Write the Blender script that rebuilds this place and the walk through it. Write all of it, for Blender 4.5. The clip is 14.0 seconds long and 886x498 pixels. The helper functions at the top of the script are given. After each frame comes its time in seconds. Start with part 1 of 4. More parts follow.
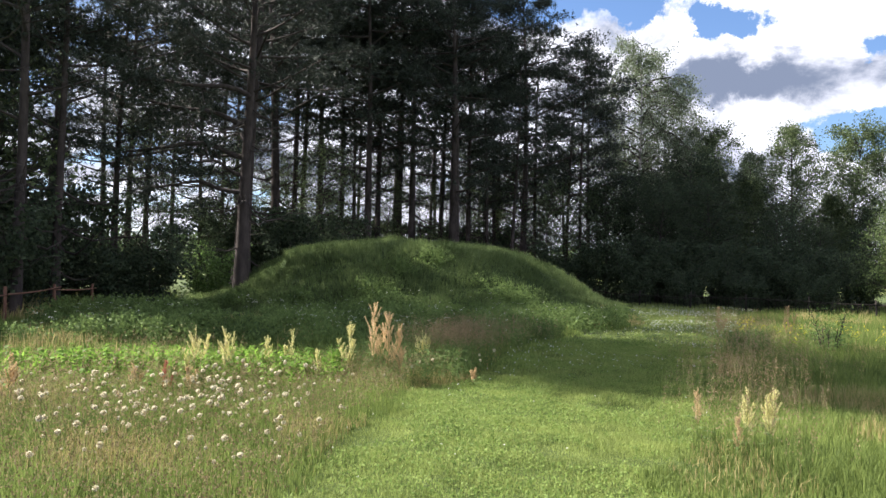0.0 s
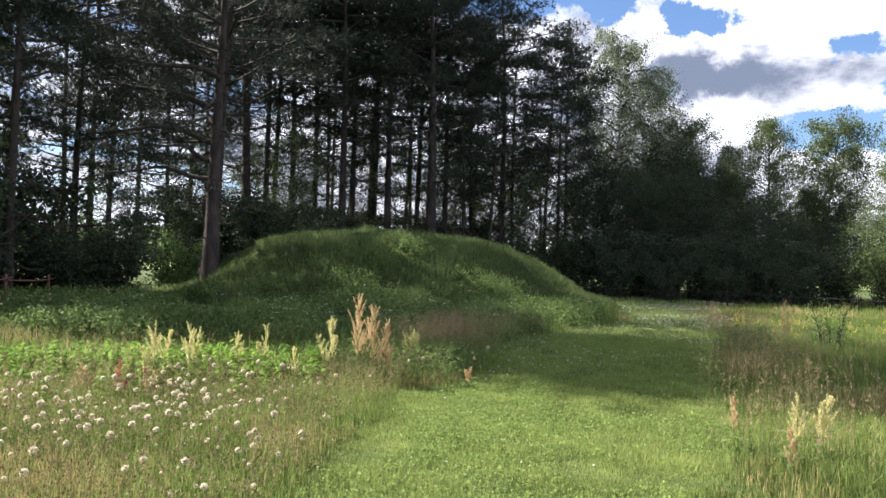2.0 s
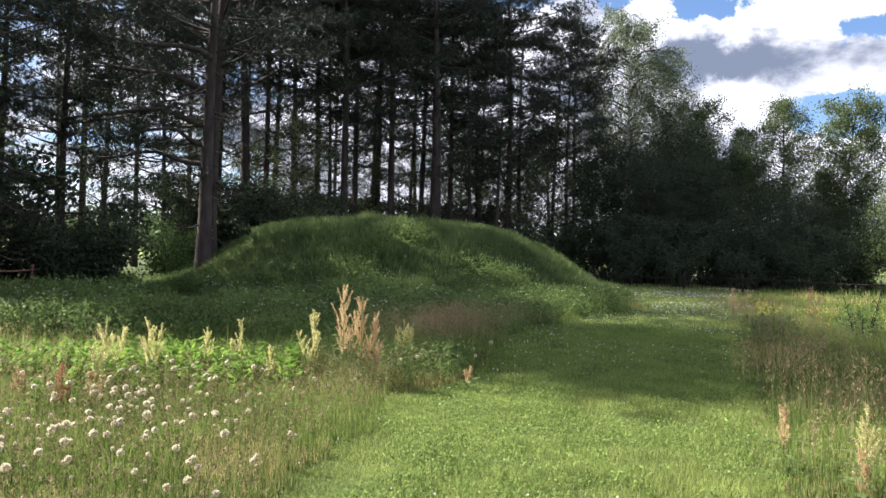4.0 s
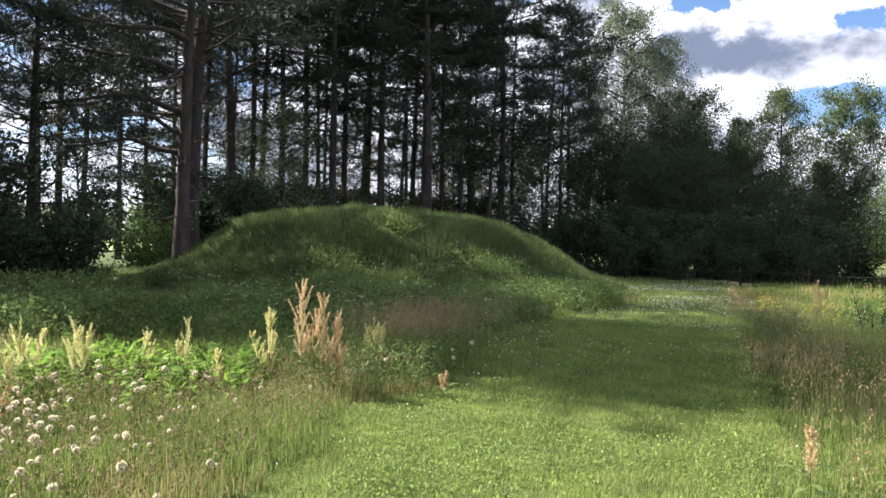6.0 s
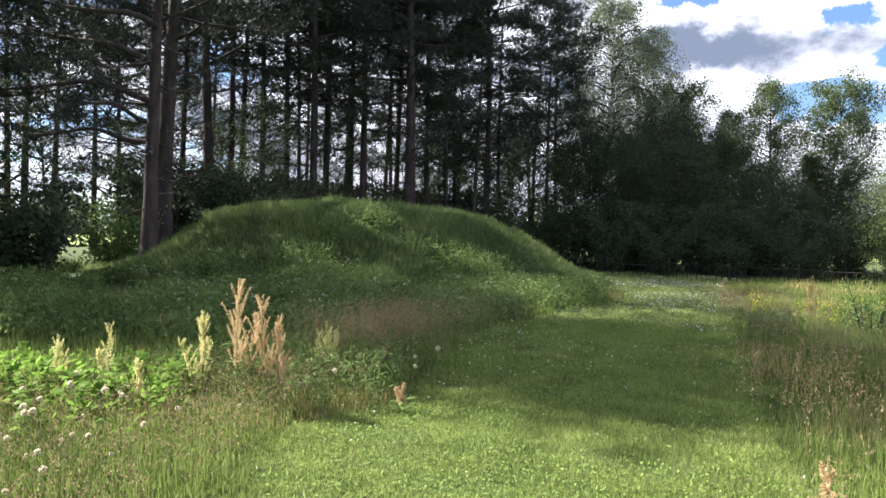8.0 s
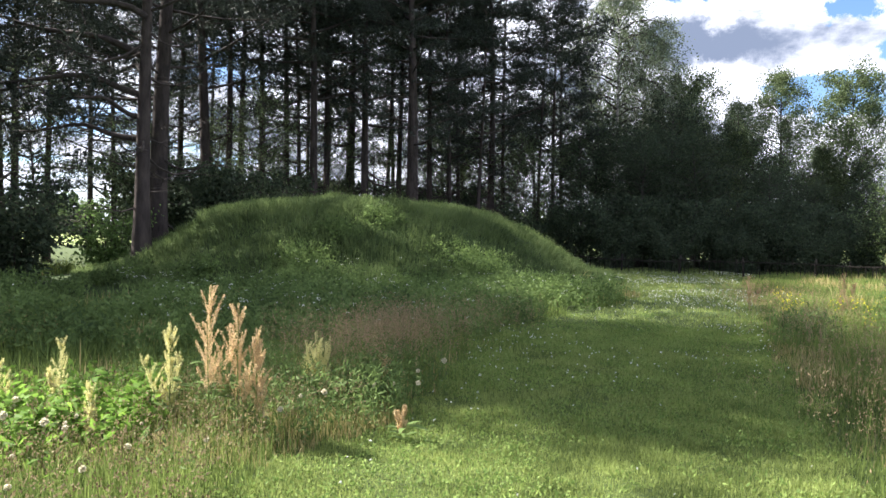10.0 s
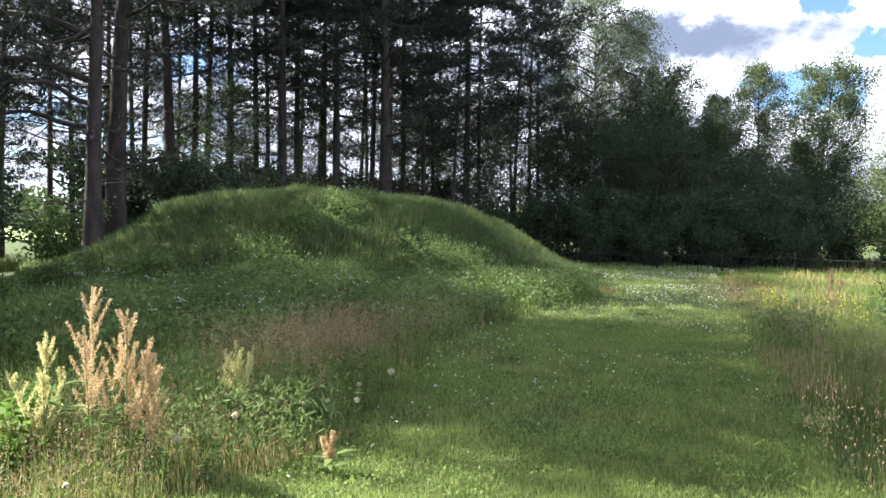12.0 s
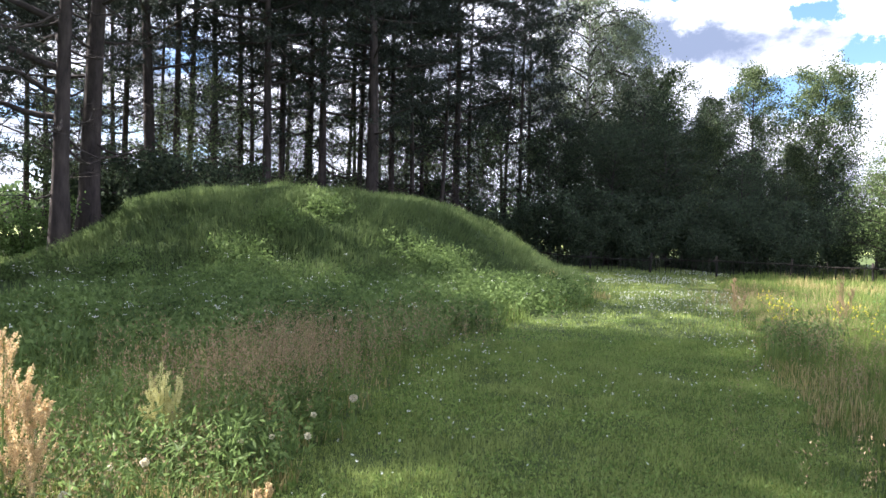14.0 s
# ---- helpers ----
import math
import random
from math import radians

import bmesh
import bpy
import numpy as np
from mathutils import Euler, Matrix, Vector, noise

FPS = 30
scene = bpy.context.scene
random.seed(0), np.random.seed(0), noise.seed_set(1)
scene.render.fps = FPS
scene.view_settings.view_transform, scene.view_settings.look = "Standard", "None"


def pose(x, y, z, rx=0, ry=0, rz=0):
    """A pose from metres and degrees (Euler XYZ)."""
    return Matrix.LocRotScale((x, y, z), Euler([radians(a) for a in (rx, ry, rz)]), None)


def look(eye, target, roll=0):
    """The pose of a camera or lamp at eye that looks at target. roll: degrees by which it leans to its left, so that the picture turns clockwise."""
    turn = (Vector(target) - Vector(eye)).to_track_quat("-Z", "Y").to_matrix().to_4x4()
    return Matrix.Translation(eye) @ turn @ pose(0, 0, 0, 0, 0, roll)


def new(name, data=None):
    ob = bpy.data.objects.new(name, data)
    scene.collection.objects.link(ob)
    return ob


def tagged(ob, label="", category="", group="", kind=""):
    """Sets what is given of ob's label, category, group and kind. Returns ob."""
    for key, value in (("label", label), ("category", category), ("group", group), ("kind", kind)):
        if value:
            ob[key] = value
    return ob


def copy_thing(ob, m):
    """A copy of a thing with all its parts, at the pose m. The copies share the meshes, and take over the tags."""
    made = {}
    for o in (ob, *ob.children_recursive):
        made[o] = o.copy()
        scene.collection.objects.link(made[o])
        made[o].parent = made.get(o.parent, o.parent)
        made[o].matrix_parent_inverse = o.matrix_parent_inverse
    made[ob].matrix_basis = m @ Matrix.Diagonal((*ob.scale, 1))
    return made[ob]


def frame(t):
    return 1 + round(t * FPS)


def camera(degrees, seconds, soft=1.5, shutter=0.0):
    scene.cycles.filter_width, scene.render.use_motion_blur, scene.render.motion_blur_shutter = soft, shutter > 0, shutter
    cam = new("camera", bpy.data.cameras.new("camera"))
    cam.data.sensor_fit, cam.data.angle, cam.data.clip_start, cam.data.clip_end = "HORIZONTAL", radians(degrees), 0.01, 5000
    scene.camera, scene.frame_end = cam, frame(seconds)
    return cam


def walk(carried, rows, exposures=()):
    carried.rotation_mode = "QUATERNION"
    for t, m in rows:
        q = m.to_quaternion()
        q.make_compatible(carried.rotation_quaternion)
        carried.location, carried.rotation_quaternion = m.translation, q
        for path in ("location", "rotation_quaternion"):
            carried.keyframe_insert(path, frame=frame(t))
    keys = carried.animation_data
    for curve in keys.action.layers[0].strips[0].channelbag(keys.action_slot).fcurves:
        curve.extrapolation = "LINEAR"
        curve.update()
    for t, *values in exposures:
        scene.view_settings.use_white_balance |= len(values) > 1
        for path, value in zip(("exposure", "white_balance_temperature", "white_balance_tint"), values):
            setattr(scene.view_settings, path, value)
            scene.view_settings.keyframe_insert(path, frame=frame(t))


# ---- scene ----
cam = camera(62.7, 14.0)
PATH = [
    (0, (0.057, 0.087, 1.486), (0.474, 2.043, 1.538), 1.7),
    (0.5, (0.024, 0.326, 1.458), (0.479, 2.273, 1.511), 1.9),
    (1, (0.009, 0.536, 1.445), (0.495, 2.475, 1.497), 1.5),
    (1.5, (0.028, 0.78, 1.447), (0.529, 2.715, 1.496), 1.4),
    (2, (0.021, 1.033, 1.421), (0.514, 2.971, 1.458), 2.0),
    (2.5, (0.023, 1.254, 1.434), (0.514, 3.193, 1.451), 1.7),
    (3, (0.121, 1.469, 1.415), (0.615, 3.407, 1.408), 1.4),
    (3.2, (0.182, 1.565, 1.413), (0.665, 3.506, 1.415), 1.6),
    (5.3, (0.621, 2.458, 1.405), (1.091, 4.402, 1.4), 1.6),
    (5.5, (0.663, 2.52, 1.406), (1.134, 4.464, 1.398), 1.6),
    (6, (0.777, 2.707, 1.389), (1.264, 4.646, 1.371), 1.6),
    (6.5, (0.899, 2.874, 1.409), (1.405, 4.809, 1.38), 1.5),
    (7, (1.049, 3.014, 1.416), (1.554, 4.948, 1.378), 1.4),
    (7.5, (1.161, 3.179, 1.415), (1.66, 5.115, 1.366), 1.8),
    (8, (1.215, 3.398, 1.401), (1.731, 5.33, 1.368), 1.6),
    (8.2, (1.218, 3.475, 1.405), (1.738, 5.406, 1.37), 1.6),
    (10.3, (1.488, 4.346, 1.396), (1.991, 6.281, 1.353), 0.9),
    (10.5, (1.543, 4.428, 1.391), (2.049, 6.362, 1.345), 0.7),
    (11, (1.673, 4.6, 1.4), (2.194, 6.531, 1.365), 0.7),
    (11.5, (1.785, 4.772, 1.378), (2.323, 6.697, 1.316), 1.0),
    (12, (1.857, 4.96, 1.379), (2.419, 6.879, 1.324), 1.0),
    (12.5, (1.931, 5.126, 1.373), (2.501, 7.043, 1.315), 0.9),
    (13, (2.054, 5.317, 1.384), (2.625, 7.232, 1.317), 1.2),
    (13.5, (2.141, 5.505, 1.388), (2.712, 7.42, 1.323), 1.7),
    (14, (2.185, 5.727, 1.383), (2.773, 7.638, 1.331), 1.7),
]
walk(cam, [(t, look(eye, target, roll)) for t, eye, target, roll in PATH],
     [(0.0, 1.83, 6030, 15), (3.0, 1.80, 6030, 15), (7.0, 1.94, 6010, 15), (11.0, 2.22, 5910, 14), (14.0, 2.44, 5830, 17)])

# ---- world, sun, exposure ----
SUN_AZ, SUN_EL = 60.0, 42.0          # degrees left of +y, degrees above the ground
world = bpy.data.worlds.new("sky")
scene.world = world
world.use_nodes = True
wn, wl = world.node_tree.nodes, world.node_tree.links
wn.clear()


def wnode(kind, **kw):
    n = wn.new(kind)
    for k, v in kw.items():
        n.inputs[k.replace("_", " ")].default_value = v
    return n


def wmath(op, a, b):
    n = wn.new("ShaderNodeMath")
    n.operation = op
    for i, v in enumerate((a, b)):
        if isinstance(v, (int, float)):
            n.inputs[i].default_value = v
        else:
            wl.new(v, n.inputs[i])
    return n.outputs[0]


sky = wn.new("ShaderNodeTexSky")
sky.sky_type, sky.sun_disc = "NISHITA", False
sky.ozone_density, sky.dust_density, sky.air_density = 4.0, 0.3, 1.0
sky.sun_elevation, sky.sun_rotation = radians(SUN_EL), radians(-SUN_AZ)
coord = wn.new("ShaderNodeTexCoord")
sep = wn.new("ShaderNodeSeparateXYZ")
wl.new(coord.outputs["Generated"], sep.inputs[0])
up = wmath("ADD", wmath("MAXIMUM", sep.outputs[2], 0.0), 0.16)
flat = wn.new("ShaderNodeCombineXYZ")
wl.new(wmath("DIVIDE", sep.outputs[0], up), flat.inputs[0])
wl.new(wmath("DIVIDE", sep.outputs[1], up), flat.inputs[1])
cloud_noise = wnode("ShaderNodeTexNoise", Scale=2.1, Detail=11.0, Roughness=0.55, Distortion=0.35)
wl.new(flat.outputs[0], cloud_noise.inputs["Vector"])
shade_map = wn.new("ShaderNodeMapping")
shade_map.inputs["Location"].default_value = (3.1, 1.7, 0.4)
wl.new(coord.outputs["Generated"], shade_map.inputs["Vector"])
shade_map.inputs["Scale"].default_value = (1.0, 1.0, 1.9)
shade_noise = wnode("ShaderNodeTexNoise", Scale=6.5, Detail=9.0, Roughness=0.58, Distortion=0.4)
wl.new(shade_map.outputs[0], shade_noise.inputs["Vector"])
ragged = wnode("ShaderNodeTexNoise", Scale=14.0, Detail=7.0, Roughness=0.68)
wl.new(coord.outputs["Generated"], ragged.inputs["Vector"])
frayed = wn.new("ShaderNodeVectorMath")
frayed.operation = "MULTIPLY_ADD"
wl.new(ragged.outputs["Color"], frayed.inputs[0])
frayed.inputs[1].default_value, frayed.inputs[2].default_value = (0.14, 0.14, 0.09), (-0.07, -0.07, -0.045)
wavy = wn.new("ShaderNodeVectorMath")
wl.new(coord.outputs["Generated"], wavy.inputs[0])
wl.new(frayed.outputs[0], wavy.inputs[1])


def cloud_spot(way, size, amount):
    """A ragged patch of sky round one direction, flatter than wide."""
    off = wn.new("ShaderNodeVectorMath")
    off.operation = "SUBTRACT"
    wl.new(wavy.outputs[0], off.inputs[0])
    off.inputs[1].default_value = way
    wide = wn.new("ShaderNodeVectorMath")
    wide.operation = "MULTIPLY"
    wl.new(off.outputs[0], wide.inputs[0])
    wide.inputs[1].default_value = (1 / size, 1 / size, 2.1 / size)
    length = wn.new("ShaderNodeVectorMath")
    length.operation = "LENGTH"
    wl.new(wide.outputs[0], length.inputs[0])
    fall = wmath("MAXIMUM", wmath("SUBTRACT", 1.0, length.outputs["Value"]), 0.0)
    return wmath("MULTIPLY", fall, amount)


cover, gloom = cloud_noise.outputs[0], wmath("SUBTRACT", wmath("MULTIPLY", shade_noise.outputs[0], 2.6), 0.80)
for way, size, amount in (((0.56, 0.79, 0.25), 0.80, 0.42), ((0.325, 0.883, 0.345), 0.14, -0.8), ((0.43, 0.84, 0.342), 0.06, -0.8), ((0.526, 0.792, 0.311), 0.055, -0.85),
                          ((0.49, 0.81, 0.322), 0.04, -0.6), ((0.63, 0.753, 0.19), 0.07, -0.8), ((0.672, 0.722, 0.174), 0.08, -0.8), ((0.709, 0.669, 0.222), 0.065, -0.85), ((0.667, 0.695, 0.267), 0.055, -0.8)):
    cover = wmath("ADD", cover, cloud_spot(way, size, amount))
for way, size, amount in (((0.543, 0.803, 0.246), 0.11, 0.6), ((0.50, 0.832, 0.24), 0.08, 0.35), ((0.633, 0.729, 0.262), 0.10, 0.22),
                          ((0.49, 0.81, 0.30), 0.12, -0.35), ((0.585, 0.75, 0.305), 0.12, -0.3), ((0.56, 0.806, 0.184), 0.09, -0.3)):
    gloom = wmath("ADD", gloom, cloud_spot(way, size, amount))
mask = wn.new("ShaderNodeValToRGB")
mask.color_ramp.elements[0].position, mask.color_ramp.elements[1].position = 0.37, 0.54
wl.new(cover, mask.inputs[0])
tone = wn.new("ShaderNodeValToRGB")
tone.color_ramp.interpolation = "EASE"
tone.color_ramp.elements[0].position, tone.color_ramp.elements[1].position = 0.47, 1.08
tone.color_ramp.elements[0].color, tone.color_ramp.elements[1].color = (1.0, 1.0, 1.02, 1), (0.23, 0.27, 0.35, 1)
wl.new(gloom, tone.inputs[0])
SKY, CLOUD = 0.052, 0.365
sky_gain = wn.new("ShaderNodeVectorMath")
sky_gain.operation = "SCALE"
sky_gain.inputs["Scale"].default_value = SKY
wl.new(sky.outputs[0], sky_gain.inputs[0])
cloud_gain = wn.new("ShaderNodeVectorMath")
cloud_gain.operation = "SCALE"
cloud_gain.inputs["Scale"].default_value = CLOUD
wl.new(tone.outputs[0], cloud_gain.inputs[0])
blend = wn.new("ShaderNodeMix")
blend.data_type = "RGBA"
wl.new(mask.outputs[0], blend.inputs["Factor"])
wl.new(sky_gain.outputs[0], blend.inputs["A"])
wl.new(cloud_gain.outputs[0], blend.inputs["B"])
back = wn.new("ShaderNodeBackground")
wl.new(blend.outputs["Result"], back.inputs[0])
out = wn.new("ShaderNodeOutputWorld")
wl.new(back.outputs[0], out.inputs[0])

sun = new("sun", bpy.data.lights.new("sun", "SUN"))
sun.data.energy, sun.data.angle, sun.data.color = 5.0, radians(0.55), (1.0, 0.92, 0.76)
_az, _el = radians(SUN_AZ), radians(SUN_EL)
sun.matrix_world = look((0, 0, 30), (math.sin(_az) * math.cos(_el), -math.cos(_az) * math.cos(_el), 30 - math.sin(_el)))


# ---- materials ----
def leafy(name, dark, light, through_share=0.4, rough=0.55, mottle=0.0, mscale=0.6):
    """A leaf, blade or petal: colour varies piece by piece and in soft patches; some light passes through."""
    m = bpy.data.materials.new(name)
    m.use_nodes = True
    n, l = m.node_tree.nodes, m.node_tree.links
    n.clear()
    geo = n.new("ShaderNodeNewGeometry")
    mix = n.new("ShaderNodeMix")
    mix.data_type = "RGBA"
    mix.inputs["A"].default_value, mix.inputs["B"].default_value = (*dark, 1), (*light, 1)
    if mottle:
        tc = n.new("ShaderNodeTexCoord")
        no = n.new("ShaderNodeTexNoise")
        no.inputs["Scale"].default_value, no.inputs["Detail"].default_value = mscale, 3
        l.new(tc.outputs["Object"], no.inputs["Vector"])
        ma = n.new("ShaderNodeMath")
        ma.operation = "MULTIPLY_ADD"
        l.new(no.outputs[0], ma.inputs[0])
        ma.inputs[1].default_value, ma.inputs[2].default_value = mottle * 2.4, -0.7 * mottle
        mb = n.new("ShaderNodeMath")
        mb.operation, mb.use_clamp = "MULTIPLY_ADD", True
        l.new(geo.outputs["Random Per Island"], mb.inputs[0])
        mb.inputs[1].default_value = 1 - mottle
        l.new(ma.outputs[0], mb.inputs[2])
        l.new(mb.outputs[0], mix.inputs["Factor"])
    else:
        l.new(geo.outputs["Random Per Island"], mix.inputs["Factor"])
    p = n.new("ShaderNodeBsdfPrincipled")
    p.inputs["Roughness"].default_value = rough
    p.inputs["Specular IOR Level"].default_value = 0.1
    tr = n.new("ShaderNodeBsdfTranslucent")
    ms = n.new("ShaderNodeMixShader")
    ms.inputs[0].default_value = through_share
    o = n.new("ShaderNodeOutputMaterial")
    l.new(mix.outputs["Result"], p.inputs["Base Color"])
    l.new(mix.outputs["Result"], tr.inputs[0])
    l.new(p.outputs[0], ms.inputs[1])
    l.new(tr.outputs[0], ms.inputs[2])
    l.new(ms.outputs[0], o.inputs[0])
    return m


def rough_mat(name, dark, light, scale=6.0, rough=0.9, bump=0.3, stretch=(1, 1, 1), detail=8):
    """Earth, bark and weathered wood: two scales of noise in colour and relief."""
    m = bpy.data.materials.new(name)
    m.use_nodes = True
    n, l = m.node_tree.nodes, m.node_tree.links
    p = n["Principled BSDF"]
    p.inputs["Roughness"].default_value = rough
    p.inputs["Specular IOR Level"].default_value = 0.2
    tc = n.new("ShaderNodeTexCoord")
    mp = n.new("ShaderNodeMapping")
    mp.inputs["Scale"].default_value = stretch
    no = n.new("ShaderNodeTexNoise")
    no.inputs["Scale"].default_value, no.inputs["Detail"].default_value, no.inputs["Roughness"].default_value = scale, detail, 0.65
    ramp = n.new("ShaderNodeValToRGB")
    ramp.color_ramp.elements[0].position, ramp.color_ramp.elements[1].position = 0.32, 0.68
    ramp.color_ramp.elements[0].color, ramp.color_ramp.elements[1].color = (*dark, 1), (*light, 1)
    bp = n.new("ShaderNodeBump")
    bp.inputs["Strength"].default_value, bp.inputs["Distance"].default_value = bump, 0.03
    l.new(tc.outputs["Object"], mp.inputs[0])
    l.new(mp.outputs[0], no.inputs["Vector"])
    l.new(no.outputs[0], ramp.inputs[0])
    l.new(ramp.outputs[0], p.inputs["Base Color"])
    l.new(no.outputs[0], bp.inputs["Height"])
    l.new(bp.outputs[0], p.inputs["Normal"])
    return m


M_EARTH = rough_mat("meadow_earth", (0.035, 0.05, 0.014), (0.075, 0.105, 0.028), 3.0, 0.95, 0.5)
M_MOUND = rough_mat("mound_earth", (0.02, 0.035, 0.01), (0.05, 0.075, 0.02), 2.0, 0.95, 0.5)
M_LAWN = leafy("lawn_blades", (0.05, 0.085, 0.025), (0.40, 0.47, 0.145), 0.45, mottle=0.4, mscale=2.2)
M_CLOVER = leafy("clover", (0.085, 0.15, 0.035), (0.31, 0.40, 0.115), 0.42, mottle=0.3)
M_MEADOW = leafy("meadow_blades", (0.042, 0.072, 0.02), (0.275, 0.345, 0.095), 0.45, mottle=0.4, mscale=0.7)
M_DRY = leafy("dry_blades", (0.30, 0.24, 0.10), (0.48, 0.40, 0.20), 0.35, mottle=0.4)
M_RUST = leafy("rusty_grass_heads", (0.22, 0.15, 0.09), (0.43, 0.32, 0.20), 0.4)
M_MGRASS = leafy("mound_blades", (0.048, 0.075, 0.03), (0.19, 0.25, 0.092), 0.45, mottle=0.6, mscale=0.55)
M_HERB = leafy("herb_leaves", (0.045, 0.075, 0.028), (0.23, 0.32, 0.10), 0.45, mottle=0.5, mscale=1.1)
M_NETTLE = leafy("nettle_leaves", (0.11, 0.20, 0.032), (0.24, 0.38, 0.068), 0.5)
M_NEEDLE = leafy("pine_needles", (0.024, 0.031, 0.026), (0.062, 0.075, 0.056), 0.15)
M_BIRCHLEAF = leafy("birch_leaves", (0.085, 0.11, 0.066), (0.205, 0.245, 0.15), 0.45, 0.5)
M_LEAF = leafy("wood_leaves", (0.052, 0.076, 0.038), (0.15, 0.19, 0.085), 0.4)
# lighter leaf colour stands in for sun on the bush; the sapling shares it
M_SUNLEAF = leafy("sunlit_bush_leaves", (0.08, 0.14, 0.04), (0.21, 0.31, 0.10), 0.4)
M_LINDEN = leafy("linden_leaves", (0.055, 0.085, 0.034), (0.16, 0.215, 0.08), 0.36)
M_YOUNG = leafy("young_birch_leaves", (0.06, 0.085, 0.042), (0.15, 0.19, 0.09), 0.4)
# leaves of dense trees and bushes, darkened in colour to stand in for shade
M_SHADELEAF = leafy("shade_leaves", (0.036, 0.052, 0.034), (0.088, 0.115, 0.064), 0.4, 0.8)
M_BARK = rough_mat("pine_bark", (0.024, 0.02, 0.02), (0.08, 0.064, 0.058), 5.0, 0.95, 0.9, (1, 1, 0.3))
M_BIRCHBARK = rough_mat("birch_bark", (0.06, 0.055, 0.05), (0.5, 0.49, 0.46), 4.0, 0.8, 0.3, (0.4, 0.4, 2.0))
M_TWIG = rough_mat("twig_bark", (0.03, 0.025, 0.024), (0.075, 0.062, 0.055), 8.0)
# weathered wood of the pole fence, with the trees' shade darkened into its colour
M_WOOD = rough_mat("shaded_weathered_wood", (0.013, 0.011, 0.01), (0.038, 0.032, 0.028), 7.0, 0.95, 0.5, (1, 1, 0.2))
M_REDWOOD = rough_mat("red_brown_wood", (0.10, 0.05, 0.035), (0.22, 0.12, 0.085), 7.0, 0.9, 0.5, (1, 1, 0.2))
M_STEM = leafy("green_stems", (0.12, 0.17, 0.05), (0.20, 0.26, 0.08), 0.15)
M_PALESEED = leafy("pale_seed_heads", (0.50, 0.47, 0.20), (0.80, 0.76, 0.40), 0.45)
M_TANSEED = leafy("tan_seed_heads", (0.42, 0.30, 0.165), (0.76, 0.59, 0.35), 0.45)
M_REDSEED = leafy("red_seed_heads", (0.36, 0.12, 0.09), (0.55, 0.24, 0.17), 0.35)
M_BUD = leafy("brown_buds", (0.08, 0.055, 0.03), (0.36, 0.29, 0.16), 0.3)
M_PUFF = leafy("seed_fluff", (0.58, 0.53, 0.40), (0.84, 0.79, 0.64), 0.5)
M_WHITE = leafy("white_petals", (0.6, 0.6, 0.56), (0.85, 0.85, 0.8), 0.3)
M_YELLOW = leafy("yellow_petals", (0.55, 0.48, 0.03), (0.8, 0.72, 0.06), 0.3)
M_FAR = leafy("far_wood_leaves", (0.06, 0.09, 0.045), (0.13, 0.17, 0.08), 0.2, mottle=0.5, mscale=0.05)
M_FIELD = rough_mat("far_field", (0.16, 0.22, 0.06), (0.3, 0.34, 0.12), 0.15)

# ---- mesh tools ----
RNG = np.random.default_rng(7)


def fast_mesh(name, verts, faces, material, smooth=False):
    """verts (n, 3); faces: (k, 3) or (k, 4) index arrays, or a list of such arrays."""
    faces = [f for f in (faces if isinstance(faces, list) else [faces]) if len(f)]
    me = bpy.data.meshes.new(name)
    me.vertices.add(len(verts))
    me.vertices.foreach_set("co", np.asarray(verts, np.float32).ravel())
    sizes = np.concatenate([np.full(len(f), f.shape[1], np.int32) for f in faces])
    me.loops.add(int(sizes.sum()))
    me.loops.foreach_set("vertex_index", np.concatenate([f.ravel() for f in faces]).astype(np.int32))
    me.polygons.add(len(sizes))
    me.polygons.foreach_set("loop_start", np.concatenate([[0], np.cumsum(sizes)[:-1]]).astype(np.int32))
    me.materials.append(material)
    me.update(calc_edges=True)
    me.validate()
    me.polygons.foreach_set("use_smooth", np.full(len(sizes), smooth))
    return me


def part(name, me, parent, label="", kind=""):
    ob = new(name, me)
    ob.parent = parent
    return tagged(ob, label=label, kind=kind)


def unit(v):
    return v / (np.linalg.norm(v, axis=-1, keepdims=True) + 1e-9)


